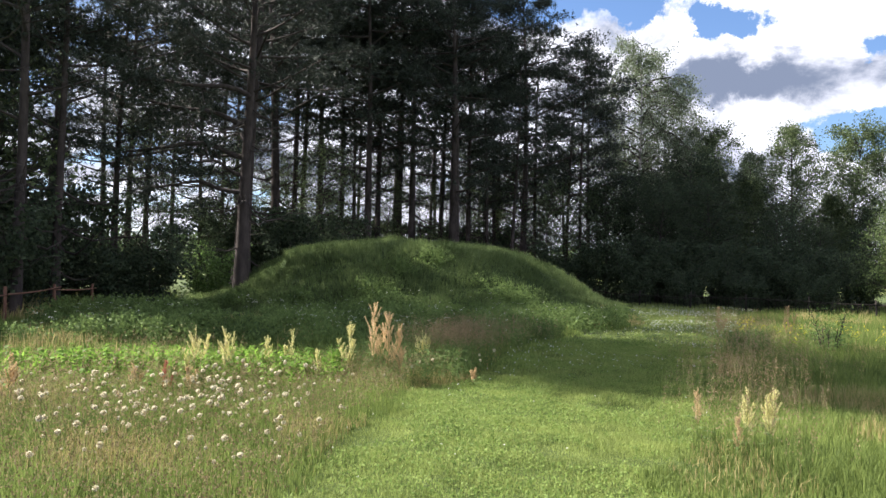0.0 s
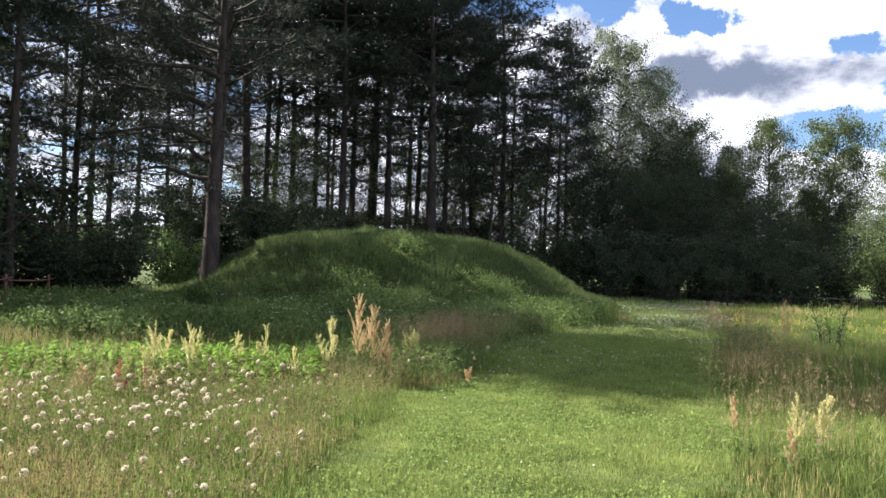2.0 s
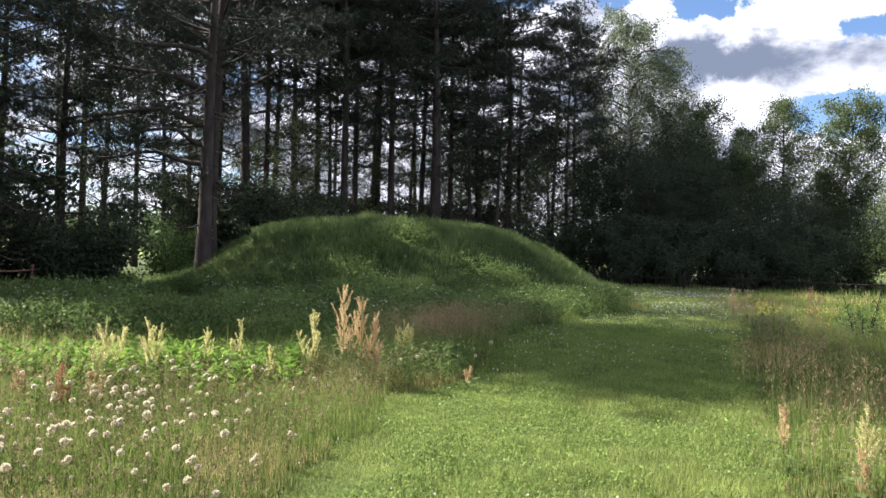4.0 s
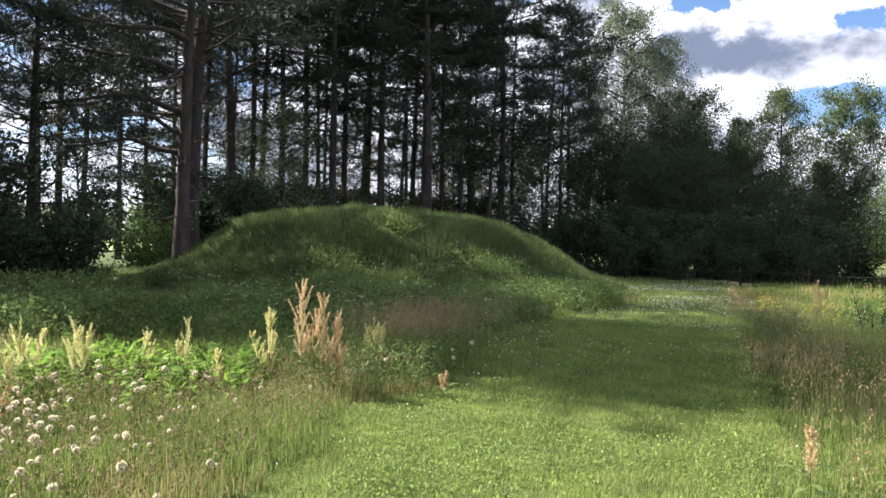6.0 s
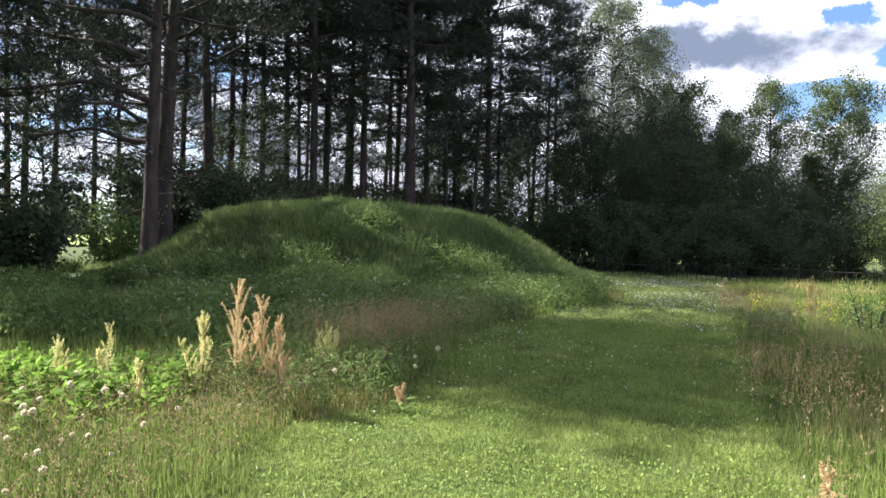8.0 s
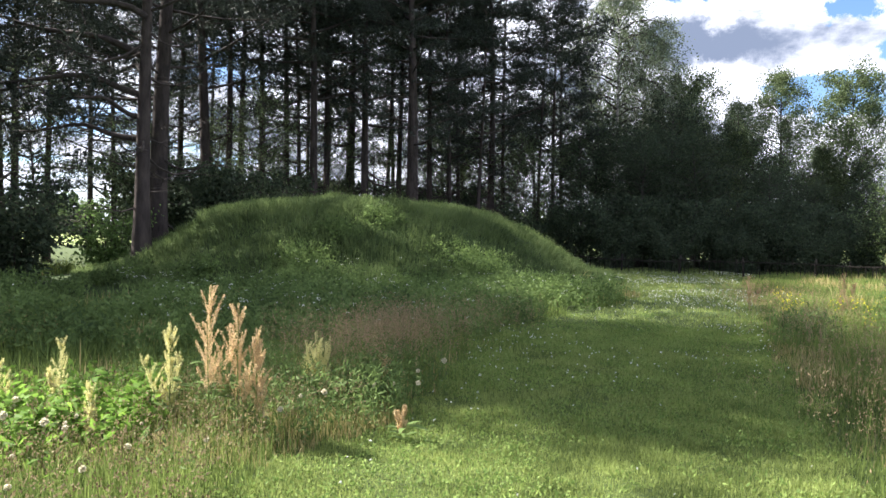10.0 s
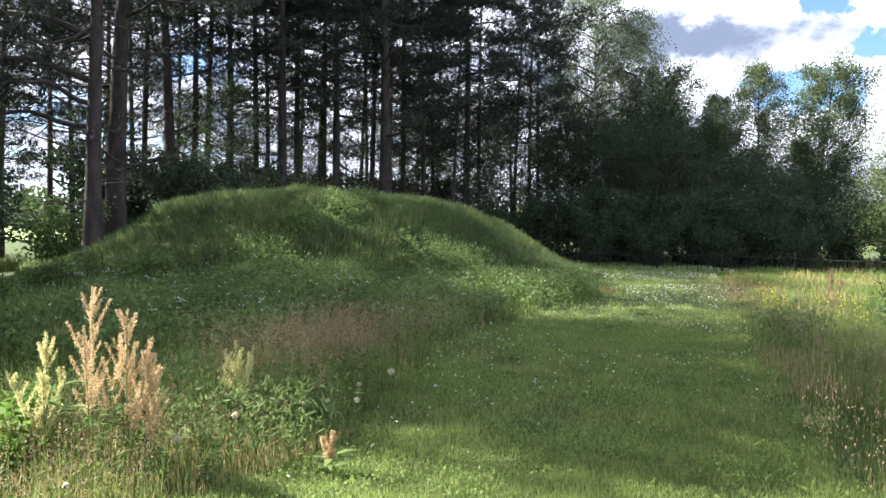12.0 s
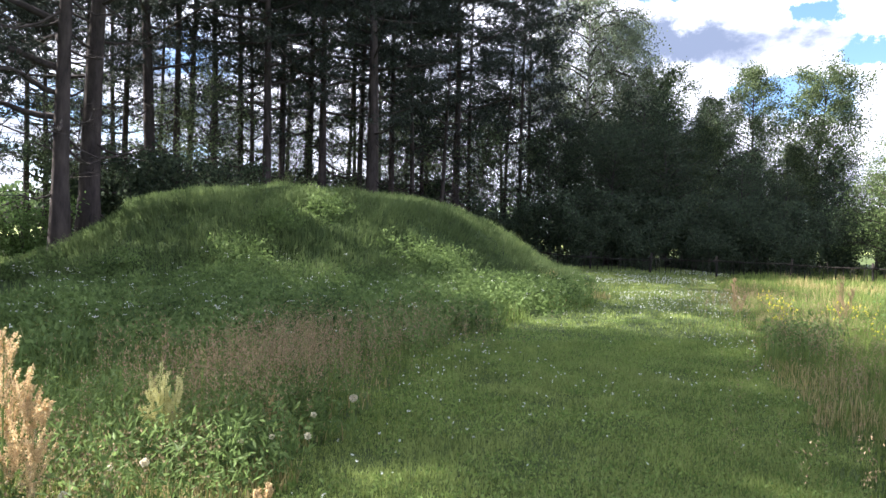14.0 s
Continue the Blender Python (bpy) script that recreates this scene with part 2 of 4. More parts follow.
class Batch:
    """Collects quads and triangles for one mesh."""

    def __init__(self):
        self.v, self.q, self.t, self.n = [], [], [], 0

    def add(self, verts, quads=None, tris=None):
        if quads is not None and len(quads):
            self.q.append(np.asarray(quads) + self.n)
        if tris is not None and len(tris):
            self.t.append(np.asarray(tris) + self.n)
        self.v.append(np.asarray(verts, float))
        self.n += len(verts)

    def tube(self, pts, radii, sides=6, cap=True):
        pts, radii = np.asarray(pts, float), np.asarray(radii, float)
        k = len(pts)
        d = unit(np.gradient(pts, axis=0))
        ref = np.array([0.0, 0, 1]) if abs(d[0][2]) < 0.8 else np.array([1.0, 0, 0])
        a = unit(np.cross(d, ref))
        b = np.cross(d, a)
        ang = np.arange(sides) * 2 * math.pi / sides
        ring = pts[:, None] + radii[:, None, None] * (np.cos(ang)[None, :, None] * a[:, None] + np.sin(ang)[None, :, None] * b[:, None])
        i = np.arange(k - 1)[:, None] * sides
        j = np.arange(sides)[None]
        jn = (j + 1) % sides
        quads = np.stack([i + j, i + jn, i + sides + jn, i + sides + j], -1).reshape(-1, 4)
        tris = []
        if cap:
            tris = [[(k - 1) * sides, (k - 1) * sides + s, (k - 1) * sides + s + 1] for s in range(1, sides - 1)]
        self.add(ring.reshape(-1, 3), quads, tris)

    def leaves(self, centres, length, width, out_dir=None, spread=1.0, rng=RNG, lift=0.0):
        """Diamond leaves, folded a little along the middle; out_dir pulls their direction."""
        c = np.asarray(centres, float)
        n = len(c)
        if not n:
            return
        d = rng.normal(size=(n, 3)) * spread
        if out_dir is not None:
            d = d + out_dir
        d[:, 2] += lift
        d = unit(d)
        s = unit(np.cross(d, rng.normal(size=(n, 3))))
        up_ = np.cross(s, d)
        L = (length * rng.uniform(0.6, 1.3, n))[:, None]
        w = (width * rng.uniform(0.7, 1.3, n))[:, None]
        mid = c + d * L * 0.45
        v = np.stack([c, mid + s * w * 0.5 + up_ * w * 0.12, c + d * L, mid - s * w * 0.5 + up_ * w * 0.12], 1).reshape(-1, 3)
        f = np.arange(n)[:, None] * 4
        self.add(v, None, np.concatenate([f + [0, 1, 2], f + [0, 2, 3]]))

    def needles(self, centres, axis, per=10, length=0.2, width=0.03, rng=RNG):
        c = np.repeat(np.asarray(centres, float), per, 0)
        d = unit(np.repeat(np.asarray(axis, float), per, 0) * 0.55 + rng.normal(size=c.shape))
        s = unit(np.cross(d, rng.normal(size=c.shape)))
        n = len(c)
        L = (length * rng.uniform(0.55, 1.25, n))[:, None]
        w = width * rng.uniform(0.7, 1.3, n)[:, None]
        v = np.stack([c - s * w * 0.5, c + s * w * 0.5, c + d * L], 1).reshape(-1, 3)
        self.add(v, None, np.arange(3 * n).reshape(-1, 3))

    def mesh(self, name, material, smooth=False):
        fs = []
        if self.q:
            fs.append(np.concatenate(self.q))
        if self.t:
            fs.append(np.concatenate(self.t))
        return fast_mesh(name, np.concatenate(self.v), fs, material, smooth)


def blades(px, py, pz, height, width, lean, rng, tall=True, bow=None):
    """Grass blades at the points given. tall: bent in two; else one thin triangle. bow: extra lean (n, 2)."""
    n = len(px)
    ang = rng.uniform(0, 2 * math.pi, n)
    h = height * rng.uniform(0.55, 1.25, n)
    w = width * rng.uniform(0.6, 1.3, n)
    la = rng.uniform(0, 2 * math.pi, n)
    le = lean * h * np.abs(rng.normal(size=n))
    dx, dy = np.cos(la) * le, np.sin(la) * le
    if bow is not None:
        dx, dy = dx + bow[:, 0] * h, dy + bow[:, 1] * h
    sx, sy = np.cos(ang) * w / 2, np.sin(ang) * w / 2
    b0 = np.stack([px - sx, py - sy, pz - 0.01], 1)
    b1 = np.stack([px + sx, py + sy, pz - 0.01], 1)
    shrink = np.sqrt(np.maximum(h * h - 0.6 * np.minimum(dx * dx + dy * dy, 1.5 * h * h), 0.05 * h * h))
    tip = np.stack([px + dx, py + dy, pz + shrink], 1)
    if not tall:
        return np.stack([b0, b1, tip], 1).reshape(-1, 3), None, np.arange(3 * n).reshape(-1, 3)
    m0 = np.stack([px - sx * 0.8 + dx * 0.3, py - sy * 0.8 + dy * 0.3, pz + shrink * 0.6], 1)
    m1 = np.stack([px + sx * 0.8 + dx * 0.3, py + sy * 0.8 + dy * 0.3, pz + shrink * 0.6], 1)
    i = np.arange(n)[:, None] * 5
    return np.stack([b0, b1, m1, m0, tip], 1).reshape(-1, 3), i + [0, 1, 2, 3], i + [3, 2, 4]


# ---- the lie of the land ----
MCX, MCY, MH, MA, MB, MTH, MN = 5.1, 27.8, 2.08, 7.35, 5.95, 1.04, 5.0


def mound_h(x, y):
    c, s = math.cos(MTH), math.sin(MTH)
    u = ((x - MCX) * c + (y - MCY) * s) / MA
    v = (-(x - MCX) * s + (y - MCY) * c) / MB
    r2 = u * u + v * v + 1e-9
    h = MH * np.exp(-np.power(r2, MN / 2)) + 0.15 * np.exp(-np.power(r2 / 1.69, 3.0))
    return h


def soft_noise(x, y, scale, seed=0):
    """Smooth value noise for arrays."""
    rng = np.random.default_rng(seed)
    g = rng.uniform(-1, 1, (64, 64))
    fx, fy = (np.asarray(x) * scale) % 63, (np.asarray(y) * scale) % 63
    ix, iy = np.floor(fx).astype(int), np.floor(fy).astype(int)
    tx, ty = fx - ix, fy - iy
    tx, ty = tx * tx * (3 - 2 * tx), ty * ty * (3 - 2 * ty)
    ix1, iy1 = (ix + 1) % 64, (iy + 1) % 64
    return (g[ix, iy] * (1 - tx) + g[ix1, iy] * tx) * (1 - ty) + (g[ix, iy1] * (1 - tx) + g[ix1, iy1] * tx) * ty


def ground_h(x, y):
    return 0.025 * soft_noise(x, y, 0.7, 3) + 0.012 * soft_noise(x, y, 2.3, 4)


def land_h(x, y):
    m = mound_h(x, y)
    return ground_h(x, y) + m + np.minimum(m, 1) * (0.11 * soft_noise(x, y, 0.55, 5) + 0.07 * soft_noise(x, y, 1.3, 6) + 0.03 * soft_noise(x, y, 3.1, 9))


LEFT_Y = [-8, 0, 5, 8.4, 9.7, 11, 13, 15, 17, 20, 28, 34]
LEFT_X = [-2.4, -1.2, 0.3, 1.4, 2.5, 3.2, 4.0, 5.6, 8.0, 10.5, 14.0, 15.5]
RIGHT_Y = [-8, 0, 4.7, 7.3, 8.9, 12.2, 15.3, 20, 26, 34]
RIGHT_X = [0.8, 1.3, 2.7, 4.5, 5.7, 7.9, 10.2, 13.8, 17.5, 30]


def lawn_mask(x, y, wob=0.22):
    e = wob * (soft_noise(x, y, 1.6, 8) + 0.6 * soft_noise(x, y, 5.3, 10))
    return (x > np.interp(y, LEFT_Y, LEFT_X) + e) & (x < np.interp(y, RIGHT_Y, RIGHT_X) + e)


def stretched(lo, hi, step):
    core = np.arange(lo, hi + step / 2, step)
    grow = step * np.cumsum(1.35 ** np.arange(1, 27))
    return np.concatenate([lo - grow[::-1], core, hi + grow])


gx, gy = stretched(-14, 32, 0.4), stretched(-8, 44, 0.4)
X, Y = np.meshgrid(gx, gy, indexing="ij")
Z = ground_h(X, Y)
Z[(np.abs(X) > 80) | (np.abs(Y) > 120)] = 0
idx = np.arange(X.size).reshape(X.shape)
quad = np.stack([idx[:-1, :-1], idx[1:, :-1], idx[1:, 1:], idx[:-1, 1:]], -1).reshape(-1, 4)
ground = new("ground", fast_mesh("ground", np.stack([X, Y, Z], -1).reshape(-1, 3), quad, M_EARTH, True))
tagged(ground, "green meadow ground running out to the horizon", "ground", kind="structure")

field = new("far_field", fast_mesh("far_field", np.array([(-160, 66, 0.03), (190, 66, 0.03), (260, 300, 0.03), (-260, 300, 0.03)], float), np.array([[0, 1, 2, 3]]), M_FIELD))
tagged(field, "pale green open field beyond the grove", "field", kind="structure")

# the mound, from foot to flat top
mx, my = np.arange(-8, 20.01, 0.3), np.arange(14, 42.01, 0.3)
X, Y = np.meshgrid(mx, my, indexing="ij")
Z = land_h(X, Y)
foot = mound_h(X, Y)
Z = np.where(foot > 0.02, Z + 0.006, -0.2)
idx = np.arange(X.size).reshape(X.shape)
quad = np.stack([idx[:-1, :-1], idx[1:, :-1], idx[1:, 1:], idx[:-1, 1:]], -1).reshape(-1, 4)
keep = (foot.ravel()[quad] > 0.02).any(1)
used = np.unique(quad[keep])
remap = np.full(X.size, -1)
remap[used] = np.arange(len(used))
mound = new("earth_mound", fast_mesh("earth_mound", np.stack([X, Y, Z], -1).reshape(-1, 3)[used], remap[quad[keep]], M_MOUND, True))
tagged(mound, "broad flat-topped earth mound overgrown with long grass", "mound")


def scatter(n, x0, x1, y0, y1, rng):
    return rng.uniform(x0, x1, n), rng.uniform(y0, y1, n)


def in_view(x, y, slack=1.0):
    """The stretch of the plan in front of the walk: a wedge opening from the start."""
    return (x > -0.36 * y - 1.2 - slack) & (x < 0.98 * y + 1.0 + slack) & (y > 1.5)


# ---- lawn ----
def lawn():
    rng = np.random.default_rng(11)
    b = Batch()
    for n, x0, x1, y0, y1, h, w in ((430000, -1, 6, 3.5, 9, 0.042, 0.0075), (240000, 1, 9.5, 9, 14, 0.05, 0.011), (130000, 4, 21, 14, 34, 0.06, 0.022)):
        x, y = scatter(n, x0, x1, y0, y1, rng)
        k = lawn_mask(x, y) & in_view(x, y)
        x, y = x[k], y[k]
        hh = h * (1 + 0.45 * soft_noise(x, y, 2.6, 21) + 0.2 * soft_noise(x, y, 0.8, 22))
        b.add(*blades(x, y, land_h(x, y), hh, w, 1.3, rng, False))
    x, y = scatter(60000, -3, 4, -5, 3.6, rng)
    k = lawn_mask(x, y)
    x, y = x[k], y[k]
    b.add(*blades(x, y, land_h(x, y), np.full(len(x), 0.05), 0.013, 1.3, rng, False))
    ob = new("lawn_grass", b.mesh("lawn_grass", M_LAWN))
    tagged(ob, "short mown grass of the path over the meadow", "grass", kind="stuff")
    # clover and other broad leaves in the turf, with white flower heads
    b, w = Batch(), Batch()
    x, y = scatter(170000, -1, 10, 3, 16, rng)
    k = lawn_mask(x, y) & in_view(x, y) & (soft_noise(x, y, 1.1, 31) + 0.5 * soft_noise(x, y, 3.1, 32) > -0.25)
    x, y = x[k], y[k]
    b.leaves(np.stack([x, y, land_h(x, y) + rng.uniform(0.015, 0.045, len(x))], 1), 0.023, 0.016, None, 1.0, rng, 0.4)
    x, y = scatter(60000, -1, 10, 3, 14, rng)
    k = lawn_mask(x, y) & in_view(x, y) & (soft_noise(x, y, 1.9, 34) + 0.6 * soft_noise(x, y, 4.3, 35) > 0.1)
    x, y = x[k], y[k]
    b.leaves(np.stack([x, y, land_h(x, y) + rng.uniform(0.01, 0.035, len(x))], 1), 0.045, 0.011, None, 1.0, rng, 0.8)
    ob = new("clover_leaves", b.mesh("clover_leaves", M_CLOVER))
    tagged(ob, "patches of broad clover leaves in the mown turf", "clover", kind="stuff")
    x, y = scatter(52000, 0, 20, 3, 30, rng)
    dens = np.clip(0.014 + 0.38 * (soft_noise(x, y, 0.45, 33) > 0.1) * np.clip((y - 9) / 6, 0, 1) + 0.04 * (y > 16), 0, 1)
    k = lawn_mask(x, y) & (rng.uniform(size=len(x)) < dens)
    x, y = x[k], y[k]
    c = np.repeat(np.stack([x, y, land_h(x, y) + rng.uniform(0.05, 0.08, len(x))], 1), 5, 0)
    w.leaves(c, 0.011 + 0.0006 * np.clip(c[:, 1] - 8, 0, 12), 0.009 + 0.0005 * np.clip(c[:, 1] - 8, 0, 12), None, 1.0, rng, 0.5)
    ob = new("clover_flowers", w.mesh("clover_flowers", M_WHITE))
    tagged(ob, "tiny white clover flower heads scattered over the turf", "clover flowers", kind="stuff")


def meadow():
    rng = np.random.default_rng(12)
    b, d, r = Batch(), Batch(), Batch()
    for n, x0, x1, y0, y1, h, w in ((140000, -4.5, 3.0, 3.5, 10, 0.185, 0.008), (110000, 2.4, 9, 3.5, 10, 0.155, 0.0075), (65000, -7, 7, 10, 18, 0.25, 0.02),
                                    (60000, 6, 14, 10, 15, 0.20, 0.011), (70000, 8, 24, 13, 24, 0.22, 0.018), (16000, -10, -4, 18, 30, 0.35, 0.035), (26000, 14, 34, 22, 34, 0.25, 0.035)):
        x, y = scatter(n, x0, x1, y0, y1, rng)
        k = ~lawn_mask(x, y) & in_view(x, y, 2.0) & (mound_h(x, y) < 0.25)
        x, y = x[k], y[k]
        edge = np.minimum(np.abs(x - np.interp(y, LEFT_Y, LEFT_X)), np.abs(x - np.interp(y, RIGHT_Y, RIGHT_X)))
        hh = h * np.clip(0.35 + edge * 0.7, 0.35, 1) * (1 + 0.35 * soft_noise(x, y, 1.3, 23))
        z = land_h(x, y)
        dry = soft_noise(x, y, 0.9, 24) + 0.6 * rng.uniform(-1, 1, len(x)) > np.where(x < 2.4, 0.64, 0.86)
        b.add(*blades(x[~dry], y[~dry], z[~dry], hh[~dry], w, 0.7, rng, y0 < 10))
        d.add(*blades(x[dry], y[dry], z[dry], hh[dry] * 1.15, w * 0.7, 0.4, rng))
    for n, x0, x1, y0, y1 in ((52000, -9, 9, -5, 3.6), (16000, -10, -4.4, 3.4, 10), (14000, 8, 15, 3.4, 10)):
        x, y = scatter(n, x0, x1, y0, y1, rng)
        k = ~lawn_mask(x, y)
        x, y = x[k], y[k]
        b.add(*blades(x, y, land_h(x, y), np.full(len(x), 0.2), 0.018, 0.7, rng, False))
    # rusty flowering heads of fine grass, in drifts
    for cx, cy, rx, ry, n in ((2.2, 10.3, 0.6, 0.4, 420), (2.75, 11.0, 0.5, 0.35, 700), (3.9, 12.3, 0.8, 0.3, 260), (-1.0, 8.2, 0.8, 0.5, 120), (8.0, 11.6, 0.5, 1.0, 300),
                              (5.0, 7.3, 0.4, 0.8, 240), (6.9, 9.3, 0.8, 0.8, 420), (9.7, 14.3, 0.8, 1.2, 420), (3.5, 5.0, 0.4, 0.6, 160), (-2.2, 6.5, 1.2, 1.0, 160)):
        x, y = rng.normal(cx, rx * 0.6, n), rng.normal(cy, ry * 0.6, n)
        z = land_h(x, y)
        h = rng.uniform(0.34, 0.66, n)
        lean = rng.normal(0, 0.05, (n, 2))
        top = np.stack([x + lean[:, 0], y + lean[:, 1], z + h], 1)
        b.add(*blades(x, y, z, h / 0.9, 0.004, 0.1, rng, False))
        c = np.repeat(top, 16, 0) + rng.normal(0, 1, (16 * n, 3)) * [0.011, 0.011, 0.075]
        r.leaves(c, 0.018, 0.005, None, 0.6, rng, 1.0)
    # thin stalks with small brown buds all through the flower meadow
    buds = Batch()
    x, y = scatter(26000, -4.2, 2.2, 3.6, 10.2, rng)
    k = ~lawn_mask(x, y) & in_view(x, y, 1.0)
    x, y = x[k], y[k]
    n = len(x)
    z = land_h(x, y)
    h = rng.uniform(0.16, 0.36, n)
    b.add(*blades(x, y, z, h / 0.9, 0.0035, 0.12, rng, False))
    c = np.repeat(np.stack([x, y, z + h * 0.98], 1), 3, 0) + rng.normal(0, 0.01, (3 * n, 3))
    buds.leaves(c, 0.017, 0.009, None, 0.5, rng, 1.0)
    tagged(new("brown_seed_buds", buds.mesh("brown_seed_buds", M_BUD)), "small brown seed buds on thin meadow stalks", "seed heads", kind="stuff")
    tagged(new("meadow_grass", b.mesh("meadow_grass", M_MEADOW)), "tall green meadow grass beside the mown path", "grass", kind="stuff")
    tagged(new("dry_grass", d.mesh("dry_grass", M_DRY)), "dry straw-coloured grass stalks among the green", "grass", kind="stuff")
    tagged(new("rusty_grass", r.mesh("rusty_grass", M_RUST)), "drifts of fine grass with rusty brown flowering heads", "grass", kind="stuff")


def mound_cover():
    rng = np.random.default_rng(13)
    b = Batch()
    x, y = scatter(250000, -6, 17, 15, 34, rng)
    m = mound_h(x, y)
    k = (m > 0.1) & (rng.uniform(size=len(x)) < np.clip(1 - (y - 27) / 6, 0.3, 1))
    x, y = x[k], y[k]
    e = 0.2
    gx_, gy_ = (mound_h(x + e, y) - mound_h(x - e, y)) / (2 * e), (mound_h(x, y + e) - mound_h(x, y - e)) / (2 * e)
    bow = -np.stack([gx_, gy_], 1) * 0.55
    hh = 0.21 * (1 + 0.5 * soft_noise(x, y, 0.9, 25) + 0.45 * soft_noise(x, y, 2.2, 26))
    b.add(*blades(x, y, land_h(x, y), hh, 0.022, 0.75, rng, True, bow))
    part("grass_cover", b.mesh("grass_cover", M_MGRASS), mound, "long drooping grass covering the mound", "stuff")
    # leafy herbs along the foot
    h, w = Batch(), Batch()
    n = 5200
    x, y = scatter(n, -5, 9.5, 12.3, 19.5, rng)
    k = ~lawn_mask(x, y, 0.3) & (mound_h(x, y) < 0.9) & (soft_noise(x, y, 0.8, 27) > -0.35)
    x, y = x[k], y[k]
    n = len(x)
    top = 0.28 + 0.22 * soft_noise(x, y, 0.8, 27) + 0.12 * rng.uniform(size=n)
    # clumps of leafy plants on the mound's face
    for cx, cy, rx, m in ((6.7, 20.6, 0.9, 260), (7.9, 19.5, 0.6, 150), (2.4, 20.4, 0.5, 90), (0.2, 20.7, 0.45, 80), (-1.5, 21.5, 0.5, 70), (4.6, 22.4, 0.5, 60), (3.4, 21.6, 0.4, 50)):
        x, y = np.concatenate([x, rng.normal(cx, rx * 0.6, m)]), np.concatenate([y, rng.normal(cy, rx * 0.5, m)])
        top = np.concatenate([top, rng.uniform(0.2, 0.42, m)])
    n = len(x)
    for level in (0.25, 0.55, 0.8, 1.0):
        c = np.repeat(np.stack([x, y, land_h(x, y) + top * level], 1), 5, 0) + rng.normal(0, 0.055, (5 * n, 3))
        h.leaves(c, 0.075, 0.036, None, 1.0, rng, 0.2)
    # finer weeds among the docks beside the path
    x, y = rng.normal(2.2, 0.8, 1500), rng.normal(10.2, 0.75, 1500)
    k = ~lawn_mask(x, y, 0.3)
    x, y = x[k], y[k]
    n = len(x)
    top = rng.uniform(0.14, 0.42, n)
    for level in (0.3, 0.55, 0.8, 1.0):
        c = np.repeat(np.stack([x, y, land_h(x, y) + top * level], 1), 4, 0) + rng.normal(0, 0.025, (4 * n, 3))
        h.leaves(c, 0.055, 0.013, None, 1.0, rng, 0.5)
    # grass pushing up through the herbs
    x, y = scatter(11000, -5, 9.5, 12.0, 19.5, rng)
    k = ~lawn_mask(x, y, 0.3) & (mound_h(x, y) < 0.9) & (soft_noise(x, y, 1.5, 29) > -0.1)
    x, y = x[k], y[k]
    h.add(*blades(x, y, land_h(x, y), 0.42 + 0.18 * soft_noise(x, y, 1.1, 30), 0.012, 0.5, rng, True))
    tagged(new("herb_undergrowth", h.mesh("herb_undergrowth", M_HERB)), "dense leafy herbs growing along the foot of the mound", "undergrowth", kind="stuff")
    x, y = scatter(620, -4, 9.5, 12.5, 20, rng)
    k = ~lawn_mask(x, y) & (soft_noise(x, y, 0.7, 28) > 0.0)
    x, y = x[k], y[k]
    c = np.repeat(np.stack([x, y, land_h(x, y) + rng.uniform(0.4, 0.62, len(x))], 1), 6, 0) + rng.normal(0, 0.02, (6 * len(x), 3)) * [1, 1, 0.3]
    w.leaves(c, 0.015, 0.012, None, 1.0, rng, 0.2)
    tagged(new("white_wildflowers", w.mesh("white_wildflowers", M_WHITE)), "small white wildflower heads above the herbs", "wildflowers", kind="stuff")


lawn()
meadow()
mound_cover()


# ---- trees ----
def at(x, y, z=None, turn=0.0, scale=1.0, tilt=(0, 0)):
    z = float(land_h(np.float64(x), np.float64(y))) - 0.03 if z is None else z
    return pose(x, y, z, tilt[0], tilt[1], turn) @ Matrix.Diagonal((scale, scale, scale, 1))


def trunk_line(h, bend, rng, k=9):
    t = np.linspace(0, 1, k)
    ph = rng.uniform(0, 6.28, 2)
    x = bend * (np.sin(t * 3.1 + ph[0]) - math.sin(ph[0])) * t
    y = bend * (np.sin(t * 2.6 + ph[1]) - math.sin(ph[1])) * t
    return np.stack([x, y, t * h - 0.15 * (t == 0)], 1)


def on_line(line, z):
    return np.array([np.interp(z, line[:, 2], line[:, 0]), np.interp(z, line[:, 2], line[:, 1]), z])


def pad(green, centre, n, size, rng):
    """A flat spray of needle tufts, as pines carry them at the ends of their twigs."""
    c = centre + rng.normal(0, 1, (n, 3)) * [size, size, size * 0.3]
    away = unit(c - centre) * [1, 1, 0.4] + [0, 0, 0.55]
    green.needles(c, away, 7, 0.22, 0.034, rng)


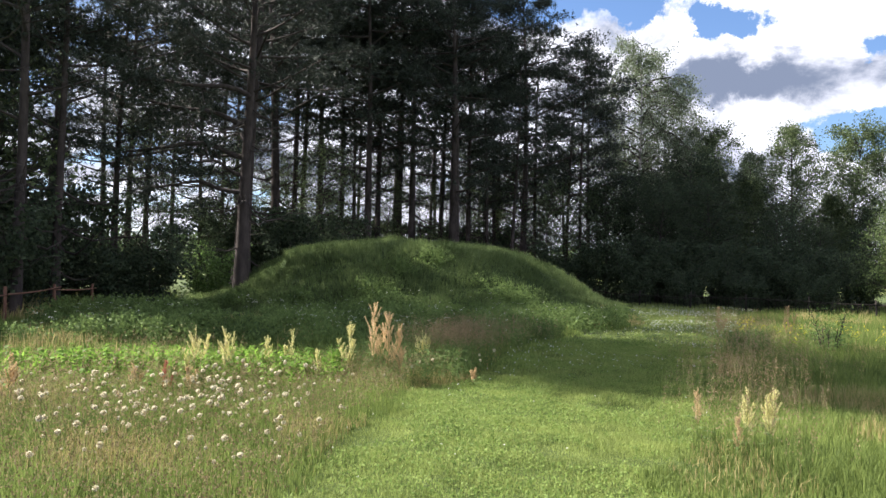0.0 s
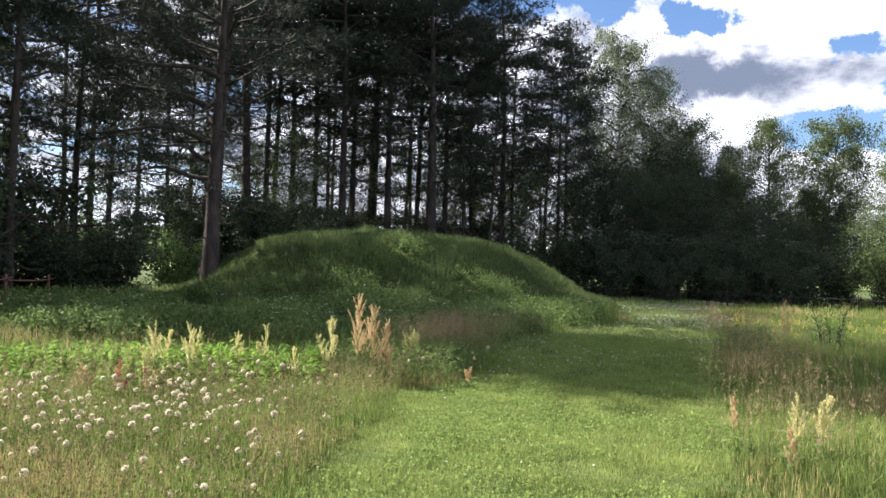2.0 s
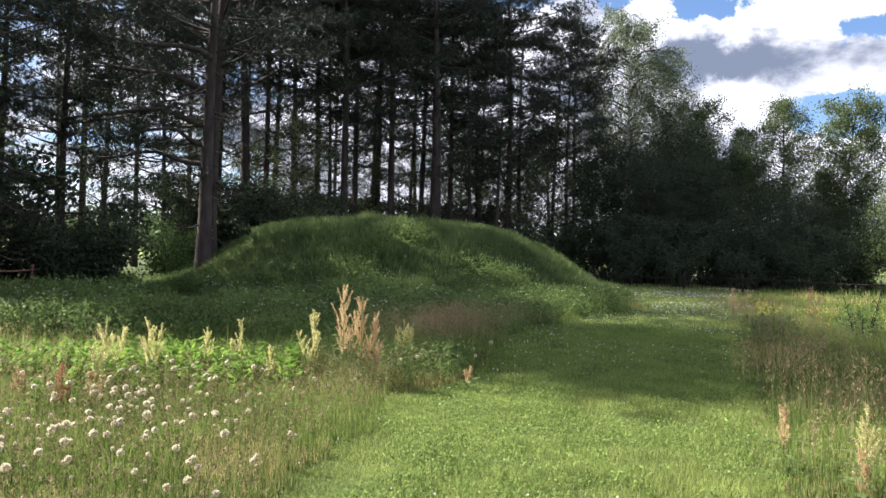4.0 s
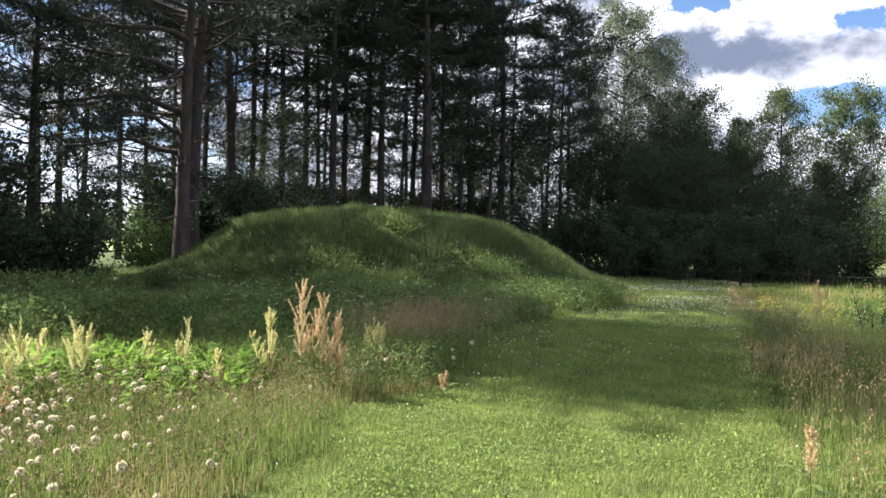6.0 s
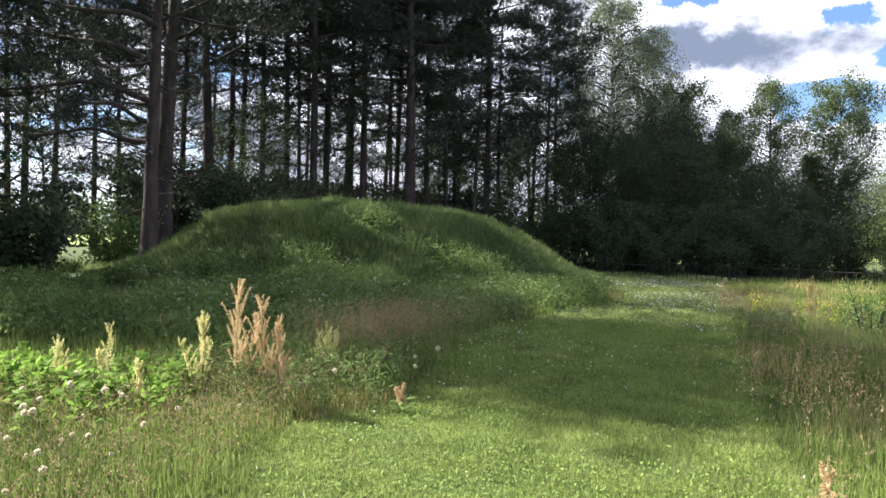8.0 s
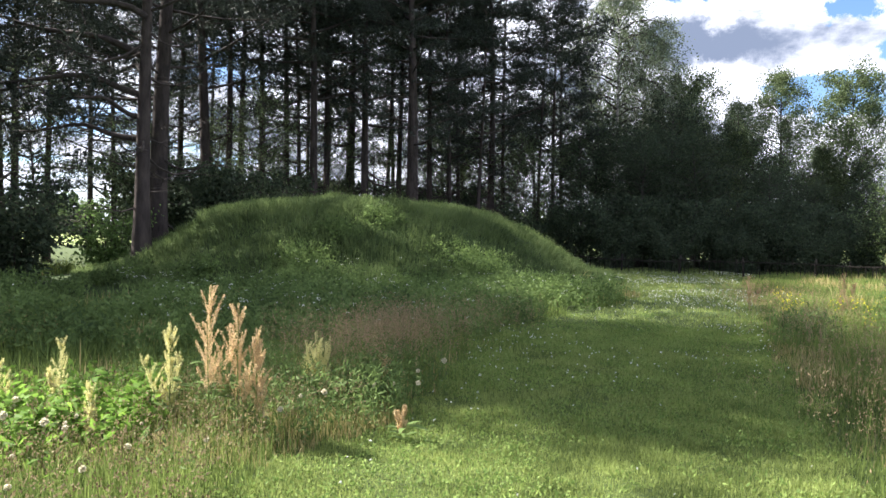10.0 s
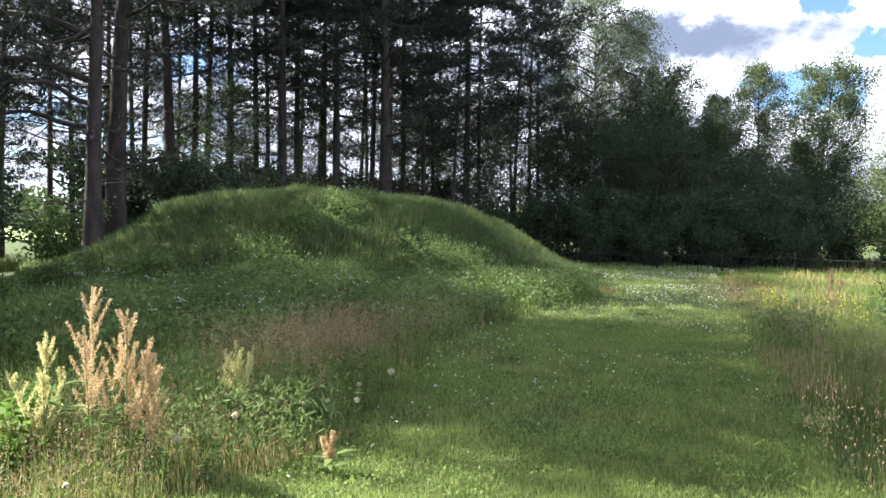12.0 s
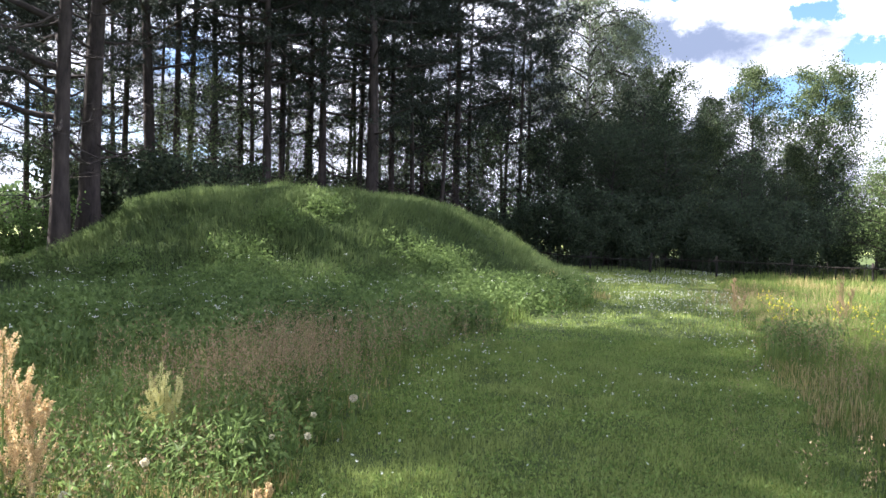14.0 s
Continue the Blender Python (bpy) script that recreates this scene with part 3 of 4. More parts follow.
def pine(seed, h=17.0, r=0.21, crown=7.5, reach=2.9, limbs=46, dead=14, tufts=18, great=()):
    rng = np.random.default_rng(seed)
    tree = new("pine_tree")
    line = trunk_line(h, 0.25, rng)
    t = line[:, 2] / h
    rad = r * np.clip(1.0 - 0.82 * t, 0.05, 2) * (1 + 0.35 * np.exp(-np.maximum(t, 0) * 40))
    low = Batch()
    low.tube(line, rad, 9)
    part("trunk", low.mesh("pine_trunk", M_BARK, True), tree, "grey-brown fissured bark")
    wood, green = Batch(), Batch()
    for z, a, L, drop in great:
        out_ = np.array([math.cos(radians(a)), math.sin(radians(a)), 0])
        s = np.linspace(0, 1, 9)
        pts = on_line(line, z) + s[:, None] * L * out_ + np.stack([0.1 * np.sin(s * 7 + z), 0.12 * np.sin(s * 5 + a), L * (0.28 * s - drop * s ** 2) + 0.08 * np.sin(s * 9 + z)], 1)
        b = Batch()
        b.tube(pts, (0.035 + 0.016 * L) * (1 - 0.75 * s), 7)
        part("limb", b.mesh("pine_great_limb", M_TWIG, True), tree, "long drooping bare limb")
        for j in range(13):
            u = rng.uniform(0.25, 1.0)
            q0 = np.array([np.interp(u, s, pts[:, c]) for c in range(3)])
            td = unit(out_ * 0.5 + rng.normal(0, 0.6, 3))
            tl = rng.uniform(0.5, 1.5)
            q = q0 + np.linspace(0, 1, 4)[:, None] * td * tl + np.linspace(0, 1, 4)[:, None] ** 2 * rng.normal(0, 0.25, 3)
            wood.tube(q, [0.018, 0.013, 0.009, 0.005], 4, False)
            if rng.uniform() < 0.55:
                c = q[2] + rng.normal(0, 0.2, (8, 3))
                green.needles(c, np.repeat(td[None], 8, 0), 8, 0.25, 0.05, rng)
    for i in range(limbs + dead):
        bare = i >= limbs
        if bare:
            z = rng.uniform(0.22, 1.0) * crown
            L = rng.uniform(0.6, 2.4)
        else:
            f = (i + rng.uniform()) / limbs
            z = crown + (h - crown) * f ** 0.75
            L = reach * (0.35 + 0.9 * math.sin(min(1, (1 - f) * 1.25 + 0.08) * 1.9)) * rng.uniform(0.55, 1.15) * (1 if f < 0.8 else 0.75)
        a = i * 2.399 + rng.normal(0, 0.5)
        out_ = np.array([math.cos(a), math.sin(a), 0])
        p0 = on_line(line, z)
        rise = rng.uniform(-0.25, 0.15) if bare else rng.uniform(-0.15, 0.45)
        s = np.linspace(0, 1, 5)
        side = np.array([-out_[1], out_[0], 0]) * rng.normal(0, 0.18)
        pts = p0 + s[:, None] * L * out_ + (s * s)[:, None] * L * side
        pts[:, 2] += L * (rise * s - (0.22 * np.sin(s * 3.14) if bare else -0.15 * s * s))
        r0 = max(0.018, 0.02 + 0.012 * L)
        wood.tube(pts, r0 * (1 - 0.8 * s), 4, False)
        twigs = rng.integers(2, 5) if bare else int(3 + 3 * L / reach)
        for j in range(twigs):
            u = rng.uniform(0.4, 1.0)
            q0 = np.array([np.interp(u, s, pts[:, c]) for c in range(3)])
            td = unit(out_ * rng.uniform(0.3, 1.0) + rng.normal(0, 0.6, 3) * [1, 1, 0.25] + [0, 0, 0.0 if bare else 0.12])
            tl = rng.uniform(0.35, 0.95) * (0.6 + 0.25 * L)
            q = q0 + np.linspace(0, 1, 2)[:, None] * td * tl
            wood.tube(q, [0.013, 0.005], 3, False)
            if not bare:
                pad(green, q[1], int(tufts * (0.85 + 0.5 * f)), 0.24 + 0.10 * L / reach, rng)
        if not bare:
            pad(green, pts[-1], int(tufts * (0.85 + 0.5 * f)), 0.30, rng)
    part("branchwork", wood.mesh("pine_limbs", M_TWIG), tree, "thin dark branching limbs", "stuff")
    part("crown", green.mesh("pine_crown", M_NEEDLE), tree, "dark green needle tufts", "stuff")
    return tagged(tree, "tall Scots pine with a bare trunk and dark crown", "pine tree", "pines of the grove")


def broadleaf(seed, name, label, h, r, crown, reach, leaf_mat, bark, leaves=9000, size=0.11, droop=0.0, shape="oval", group="", wobble=0.25, limbs=34):
    rng = np.random.default_rng(seed)
    tree = new(name)
    line = trunk_line(h * 0.97, wobble, rng)
    t = line[:, 2] / h
    b = Batch()
    b.tube(line, r * np.clip(1 - 0.9 * t, 0.06, 2) * (1 + 0.3 * np.exp(-np.maximum(t, 0) * 35)), 8)
    part("trunk", b.mesh(name + "_trunk", bark, True), tree)
    wood, green = Batch(), Batch()
    per = leaves // limbs
    for i in range(limbs):
        f = (i + rng.uniform()) / limbs
        z = crown + (h - crown) * f * 0.95
        if shape == "spire":
            prof = (1.0 - f) ** 0.48
        elif shape == "cone":
            prof = 1.0 - 0.88 * f
        elif shape == "oval":
            prof = math.sin(min(1.0, 0.18 + 0.82 * (1 - f)) * 2.4)
        else:
            prof = 0.6 + 0.5 * math.sin(f * 3.1)
        L = reach * max(0.15, prof) * rng.uniform(0.6, 1.15)
        a = i * 2.399 + rng.normal(0, 0.4)
        out_ = np.array([math.cos(a), math.sin(a), 0])
        s = np.linspace(0, 1, 5)
        pts = on_line(line, z) + s[:, None] * L * out_
        pts[:, 2] += L * (0.75 * s - (0.35 + droop) * s * s)
        wood.tube(pts, (0.012 + 0.01 * L) * (1 - 0.8 * s), 4, False)
        nt = int(6 + 3 * L)
        pt = max(4, per // nt)
        for j in range(nt):
            u = rng.uniform(0.25, 1.0)
            q0 = np.array([np.interp(u, s, pts[:, c]) for c in range(3)])
            td = unit(out_ * 0.5 + rng.normal(0, 0.7, 3) + [0, 0, 0.25 - droop * 2.2])
            tl = rng.uniform(0.35, 0.9) * (0.5 + 0.3 * L) * (1 + droop)
            q = q0 + np.linspace(0, 1, 3)[:, None] * td * tl
            q[:, 2] -= droop * 0.5 * tl * np.linspace(0, 1, 3) ** 2
            wood.tube(q[::2], [0.009, 0.003], 3, False)
            w = rng.uniform(0.1, 1.1, pt)
            c = q0 + w[:, None] * (q[2] - q0) + rng.normal(0, 0.13 + 0.03 * L, (pt, 3))
            green.leaves(c, size, size * 0.75, np.array([0, 0, -0.5 - droop]), 0.9, rng)
    part("branchwork", wood.mesh(name + "_limbs", M_TWIG), tree, "", "stuff")
    part("crown", green.mesh(name + "_crown", leaf_mat), tree, "", "stuff")
    return tagged(tree, label, "tree", group)


def shrub(seed, name, label, h, reach, leaf_mat, leaves=5200, size=0.10, stems=11, group=""):
    rng = np.random.default_rng(seed)
    bush = new(name)
    wood, green = Batch(), Batch()
    for i in range(stems):
        a = i * 2.399 + rng.normal(0, 0.3)
        L = h * rng.uniform(0.6, 1.05)
        o = reach * rng.uniform(0.25, 1.0)
        s = np.linspace(0, 1, 5)
        pts = np.stack([0.12 * math.cos(a) + math.cos(a) * o * s ** 1.4, 0.12 * math.sin(a) + math.sin(a) * o * s ** 1.4, L * s - 0.05], 1)
        wood.tube(pts, 0.022 * (1 - 0.8 * s), 4, False)
        nt = 9
        for j in range(nt):
            u = rng.uniform(0.08, 1.0)
            q0 = np.array([np.interp(u, s, pts[:, c]) for c in range(3)])
            td = unit(rng.normal(0, 1, 3) + [math.cos(a) * 0.6, math.sin(a) * 0.6, 0.2])
            tl = reach * rng.uniform(0.25, 0.6)
            q = q0 + np.linspace(0, 1, 3)[:, None] * td * tl
            q[:, 2] = np.maximum(q[:, 2], 0.05)
            wood.tube(q[::2], [0.008, 0.003], 3, False)
            n = leaves // (stems * nt)
            c = q0 + rng.uniform(0, 1.1, n)[:, None] * (q[2] - q0) + rng.normal(0, 0.14, (n, 3))
            c[:, 2] = np.maximum(c[:, 2], 0.04)
            green.leaves(c, size, size * 0.7, None, 1.0, rng, -0.3)
    part("branchwork", wood.mesh(name + "_stems", M_TWIG), bush, "", "stuff")
    part("foliage", green.mesh(name + "_foliage", leaf_mat), bush, "", "stuff")
    return tagged(bush, label, "bush", group)


PINES = [
    pine(101, 13.3, 0.215, 6.0, 2.4, limbs=24, great=((3.2, 176, 3.0, 0.25), (4.4, 190, 3.8, 0.35), (5.4, 165, 4.2, 0.05), (6.3, 200, 3.6, 0.3), (5.0, 120, 2.6, 0.2), (3.8, 215, 2.4, 0.2))),
    pine(102, 16.5, 0.21, 5.2, 2.7, limbs=36), pine(103, 17.0, 0.36, 5.6, 3.2, limbs=38), pine(104, 16.0, 0.14, 4.6, 2.3, limbs=30),
    pine(105, 15.5, 0.17, 2.8, 2.7, limbs=48, tufts=22), pine(106, 16.5, 0.14, 3.6, 2.4, limbs=30, tufts=15),
    # the high-crowned 107 serves only as an unseen shade caster on the left
    pine(107, 15.3, 0.2, 11.8, 2.2, limbs=26, tufts=26), pine(108, 23.5, 0.16, 9.3, 2.8, limbs=56, tufts=20),
]


def plant(kinds, spots, first):
    """Sets each kind down at its first spot and copies it to the others: kind, x, y, scale, turn and, if any, lean."""
    for k, x, y, s, turn, *lean in spots:
        m = at(x, y, None, turn, s, (0, lean[0] if lean else 0))
        if k in first:
            copy_thing(kinds[k], m)
        else:
            first.add(k)
            kinds[k].matrix_basis = m


placed = set()
# trees left of the mound and beside its foot
plant(PINES, (
    (0, -1.41, 24.7, 1.0, 0, -0.5), (2, -1.8, 31, 1.0, 130, -1), (4, -5.3, 24.6, 0.75, 0), (3, -6.05, 18.5, 0.95, 200, -1), (3, -5.93, 21, 0.92, 80), (4, -9.5, 23, 1.0, 240),
    (0, -10, 34, 1.0, 10), (4, -4, 36, 1.0, 90), (4, -11, 33, 1.0, 140),
), placed)
# wood running on to the left, out of view, added to shade the path
plant(PINES, (
    (1, -9.05, 19.3, 1.08, 60), (6, -6.9, 17.1, 1.0, 0), (4, -12.0, 18.9, 0.74, 150), (4, -14, 21.5, 0.9, 20), (4, -11, 15.7, 0.6, 200), (1, -9.5, 21.8, 1.1, 250),
), placed)
# first row behind the mound
plant(PINES, (
    (1, -0.5, 38, 1.2, 10, -2), (1, 4.1, 38.1, 1.0, 70, -3), (3, 3.5, 40, 1.0, 150, -1), (2, 8.6, 37.5, 0.95, 250, 1), (3, 11.1, 40, 1.0, 170), (3, 12.3, 39.2, 0.9, 20, 1),
    (1, 13.6, 41, 1.0, 30), (3, 16.75, 42, 0.95, 300, -1), (3, 17.5, 41.8, 1.0, 220), (1, 6.6, 39, 1.0, 280),
), placed)
# deeper in the grove; kind 7 has unseen tops added to shade the wood's edge
plant(PINES, (
    (7, 9.0, 43, 1.05, 20), (7, 6.4, 42.5, 1.05, 90), (1, 6.7, 46, 1.0, 190), (7, 10.55, 42, 1.0, 40, -2), (5, 12.7, 44, 1.0, 110), (7, 0.75, 42, 1.0, 10),
    (7, 3.1, 43, 1.05, 200), (7, -2.2, 43, 1.0, 20), (7, 0.3, 39.5, 1.0, 100), (7, 4.9, 40.5, 1.0, 260), (5, 8.9, 46, 1.05, 310), (5, 15.7, 45, 1.05, 60), (5, 19, 44, 0.98, 160), (5, -1, 47, 1, 0), (5, 4.5, 48, 1.05, 50),
    (5, 9.7, 48, 1.05, 100), (5, 14, 48, 1.0, 10), (1, 1.8, 44.5, 1.05, 30),
), placed)
# far side of the grove to the left
plant(PINES, (
    (5, -6.5, 36, 1.0, 0), (5, -6.2, 31, 1.0, 60), (5, -3.5, 41, 1.05, 60), (5, -9, 39, 1.1, 120), (5, -3, 46, 1.1, 180), (5, -6.5, 44, 1.1, 240), (5, 6, 51, 1.1, 20),
    (5, 12, 52, 1.1, 70),
), placed)
# pines over the wood's edge
plant(PINES, (
    (4, 29.8, 47, 0.76, 45), (4, 26, 47, 0.8, 0), (4, 28, 46.5, 0.76, 90), (4, 31.0, 48, 0.72, 200),
), placed)

BROAD = [
    broadleaf(201, "birch_tree", "tall weeping birch with silvery grey-green leaves", 17.5, 0.17, 4.0, 4.0, M_BIRCHLEAF, M_BIRCHBARK, 34000, 0.115, 0.55, "oval", "edge of the wood", limbs=52),
    broadleaf(202, "aspen_tree", "slender leafy tree with a pointed green crown", 11.3, 0.12, 1.0, 3.1, M_LEAF, M_TWIG, 26000, 0.10, 0.0, "spire", "edge of the wood", limbs=72),
    broadleaf(203, "alder_tree", "leafy green tree with an open airy crown", 10.5, 0.12, 2.0, 2.2, M_LEAF, M_TWIG, 26000, 0.115, 0.0, "tall", "edge of the wood", limbs=56),
    broadleaf(204, "dense_tree", "dense dark leafy tree of the wood's edge", 9.0, 0.13, 0.6, 2.7, M_SHADELEAF, M_TWIG, 12500, 0.115, 0.0, "oval", "edge of the wood", limbs=44),
    broadleaf(205, "young_birch", "thin young birch with sparse leaves in the grove", 8.5, 0.06, 1.6, 1.7, M_YOUNG, M_TWIG, 6000, 0.09, 0.1, "tall", "undergrowth of the grove"),
    broadleaf(206, "linden_tree", "broad bright green tree leafy down to the ground", 8.6, 0.14, 0.3, 2.35, M_LINDEN, M_TWIG, 30000, 0.085, 0.0, "spire", "edge of the wood", limbs=84),
]
placed = set()
# wood's edge behind the fence
plant(BROAD, (
    (0, 22.3, 44, 1.0, 0), (0, 24.6, 44.5, 0.88, 130), (1, 30.9, 40, 1.0, 0), (2, 34.5, 39.5, 1.06, 0), (1, 28.2, 40.8, 0.84, 90), (1, 26.2, 37.5, 0.66, 200), (1, 33.2, 39.5, 0.62, 30), (3, 24, 40, 0.98, 0), (3, 19.8, 36.5, 0.7, 240), 
    (3, 27, 38, 0.9, 70), (3, 21, 38.5, 0.8, 150), (3, 29, 35.5, 0.5, 210), (3, 33.5, 34, 0.55, 260), (3, 18.5, 40, 0.75, 20), (3, 25.5, 34, 0.55, 10),
    (3, 35, 38, 0.65, 40), (2, 26.5, 43, 1.0, 90), (3, 31, 45, 0.75, 30), (3, 34.2, 43.2, 0.75, 130), (3, 37, 41, 0.75, 220), (3, 28.5, 44.8, 0.8, 300), (3, 30, 38, 0.55, 0),
), placed)
# bright tree by the fence and those behind it
plant(BROAD, (
    (5, 25.6, 25.6, 0.92, 0), (3, 31, 29.5, 0.55, 100), (3, 28.5, 31.5, 0.45, 90), (3, 22.8, 36, 0.75, 60), (3, 20, 42, 0.9, 200), (3, 23.5, 47, 1.2, 80),
    (3, 19, 48, 1.2, 10), (3, 16.3, 49, 1.1, 70), (3, 13.5, 51, 1.2, 140),
), placed)
# leafy trees of this unseen wood on the left, added to thicken its shade
plant(BROAD, (
    (3, -10.5, 23.8, 1.5, 0), (3, -13.5, 26, 1.6, 80), (1, -11.75, 21.6, 1.7, 30), (1, -12.4, 22.7, 1.7, 200),
), placed)
# young growth among the pines
plant(BROAD, (
    (4, 1.5, 37, 0.9, 0), (4, -0.5, 41, 1.0, 60), (4, 3, 45, 1.0, 120), (4, 7.5, 40.5, 0.9, 180), (4, 10, 45, 1.0, 240), (4, 12.2, 45, 1.0, 300),
    (4, 14.5, 40, 0.9, 30), (4, -2.8, 34, 0.9, 80), (4, 5.5, 41, 0.8, 100), (4, 13.5, 46, 1.1, 140), (4, 2, 40, 1.0, 200), (4, -5, 29, 0.9, 200),
    (4, 5, 44, 1.1, 20), (4, 0, 46, 1.1, 140), (4, 15.5, 47, 1.1, 40), (4, 16.8, 40.5, 0.8, 0),
), placed)

BUSHES = [
    shrub(301, "dark_bush", "dark leafy bush in the shade of the trees", 2.2, 1.3, M_SHADELEAF, 5200, 0.11, group="undergrowth of the grove"),
    shrub(302, "dark_bush", "dark leafy bush in the shade of the trees", 3.2, 1.6, M_SHADELEAF, 6000, 0.125, group="undergrowth of the grove"),
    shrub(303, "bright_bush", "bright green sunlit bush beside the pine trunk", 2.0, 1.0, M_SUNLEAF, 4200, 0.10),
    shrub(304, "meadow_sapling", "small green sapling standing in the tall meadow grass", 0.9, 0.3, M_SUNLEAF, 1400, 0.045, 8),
]
placed = set()
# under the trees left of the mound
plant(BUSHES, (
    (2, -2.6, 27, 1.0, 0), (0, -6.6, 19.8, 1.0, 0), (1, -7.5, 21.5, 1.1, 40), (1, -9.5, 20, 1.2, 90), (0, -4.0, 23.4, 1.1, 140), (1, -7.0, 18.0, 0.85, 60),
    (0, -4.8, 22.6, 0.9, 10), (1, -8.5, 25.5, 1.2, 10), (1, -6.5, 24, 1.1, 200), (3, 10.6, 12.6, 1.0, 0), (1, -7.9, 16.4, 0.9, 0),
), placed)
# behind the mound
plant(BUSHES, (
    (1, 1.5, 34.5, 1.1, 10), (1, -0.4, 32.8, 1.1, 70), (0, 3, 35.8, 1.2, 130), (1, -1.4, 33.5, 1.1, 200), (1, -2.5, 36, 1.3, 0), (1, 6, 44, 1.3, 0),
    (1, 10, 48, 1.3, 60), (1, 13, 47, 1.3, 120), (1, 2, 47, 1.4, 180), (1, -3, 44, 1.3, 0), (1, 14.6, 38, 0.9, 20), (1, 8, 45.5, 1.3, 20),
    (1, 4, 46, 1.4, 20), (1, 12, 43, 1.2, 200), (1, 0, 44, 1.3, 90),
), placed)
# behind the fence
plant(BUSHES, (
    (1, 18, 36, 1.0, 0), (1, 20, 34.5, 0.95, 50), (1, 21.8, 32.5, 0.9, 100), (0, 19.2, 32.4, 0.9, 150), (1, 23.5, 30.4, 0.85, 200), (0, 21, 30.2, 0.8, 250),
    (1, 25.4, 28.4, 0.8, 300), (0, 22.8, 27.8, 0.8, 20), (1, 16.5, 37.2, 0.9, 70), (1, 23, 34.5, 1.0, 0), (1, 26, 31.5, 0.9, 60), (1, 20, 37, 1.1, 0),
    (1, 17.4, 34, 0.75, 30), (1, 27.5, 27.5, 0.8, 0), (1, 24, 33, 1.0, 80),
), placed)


# ---- fences ----
def fence(name, label, x0, y0, x1, y1, posts, height, mat, pickets=0, rails=(0.35, 0.8), seed=1):
    rng = np.random.default_rng(seed)
    thing = new(name)
    thing.matrix_basis = at(x0, y0)
    d = np.array([x1 - x0, y1 - y0])
    L = np.linalg.norm(d)
    d = d / L
    for i in range(posts):
        s = L * i / (posts - 1)
        b = Batch()
        h = height * rng.uniform(0.95, 1.12)
        lean = rng.normal(0, 0.03, 2)
        b.tube([(d[0] * s, d[1] * s, -0.1), (d[0] * s + lean[0] * 0.5, d[1] * s + lean[1] * 0.5, h * 0.55), (d[0] * s + lean[0], d[1] * s + lean[1], h)], [0.042, 0.038, 0.034], 8)
        part("post", b.mesh("post", mat, True), thing)
    for f in rails:
        for i in range(posts - 1):
            s0, s1 = L * i / (posts - 1) - 0.12, L * (i + 1) / (posts - 1) + 0.12
            z0, z1 = height * f + rng.normal(0, 0.03), height * f + rng.normal(0, 0.05)
            n = np.array([-d[1], d[0]]) * (0.07 + 0.02 * (i % 2))
            u = np.linspace(0, 1, 5)
            p = np.stack([d[0] * (s0 + (s1 - s0) * u) - n[0], d[1] * (s0 + (s1 - s0) * u) - n[1], z0 + (z1 - z0) * u - 0.03 * np.sin(u * 3.14)], 1)
            b = Batch()
            b.tube(p, np.linspace(0.022, 0.016, 5), 6)
            part("rail", b.mesh("rail", mat, True), thing)
    for i in range(pickets):
        s = L * (i + rng.uniform(0.2, 0.8)) / pickets
        h = height * rng.uniform(0.65, 1.05)
        n = np.array([-d[1], d[0]]) * 0.05
        t = rng.normal(0, 0.04)
        b = Batch()
        b.tube([(d[0] * s + n[0], d[1] * s + n[1], -0.03), (d[0] * (s + t) + n[0], d[1] * (s + t) + n[1], h)], [0.014, 0.011], 5)
        part("picket", b.mesh("picket", mat), thing)
    return tagged(thing, label, "fence")


fence("pole_fence", "low weathered pole fence along the wood's edge", 13.2, 35.2, 23.6, 21.9, 8, 0.74, M_WOOD, 90, (0.78,), 2)
fence("rail_fence", "brown wooden rail fence under the trees", -5.9, 14.4, -5.15, 21.6, 4, 0.82, M_REDWOOD, 0, (0.12, 0.86), 3)


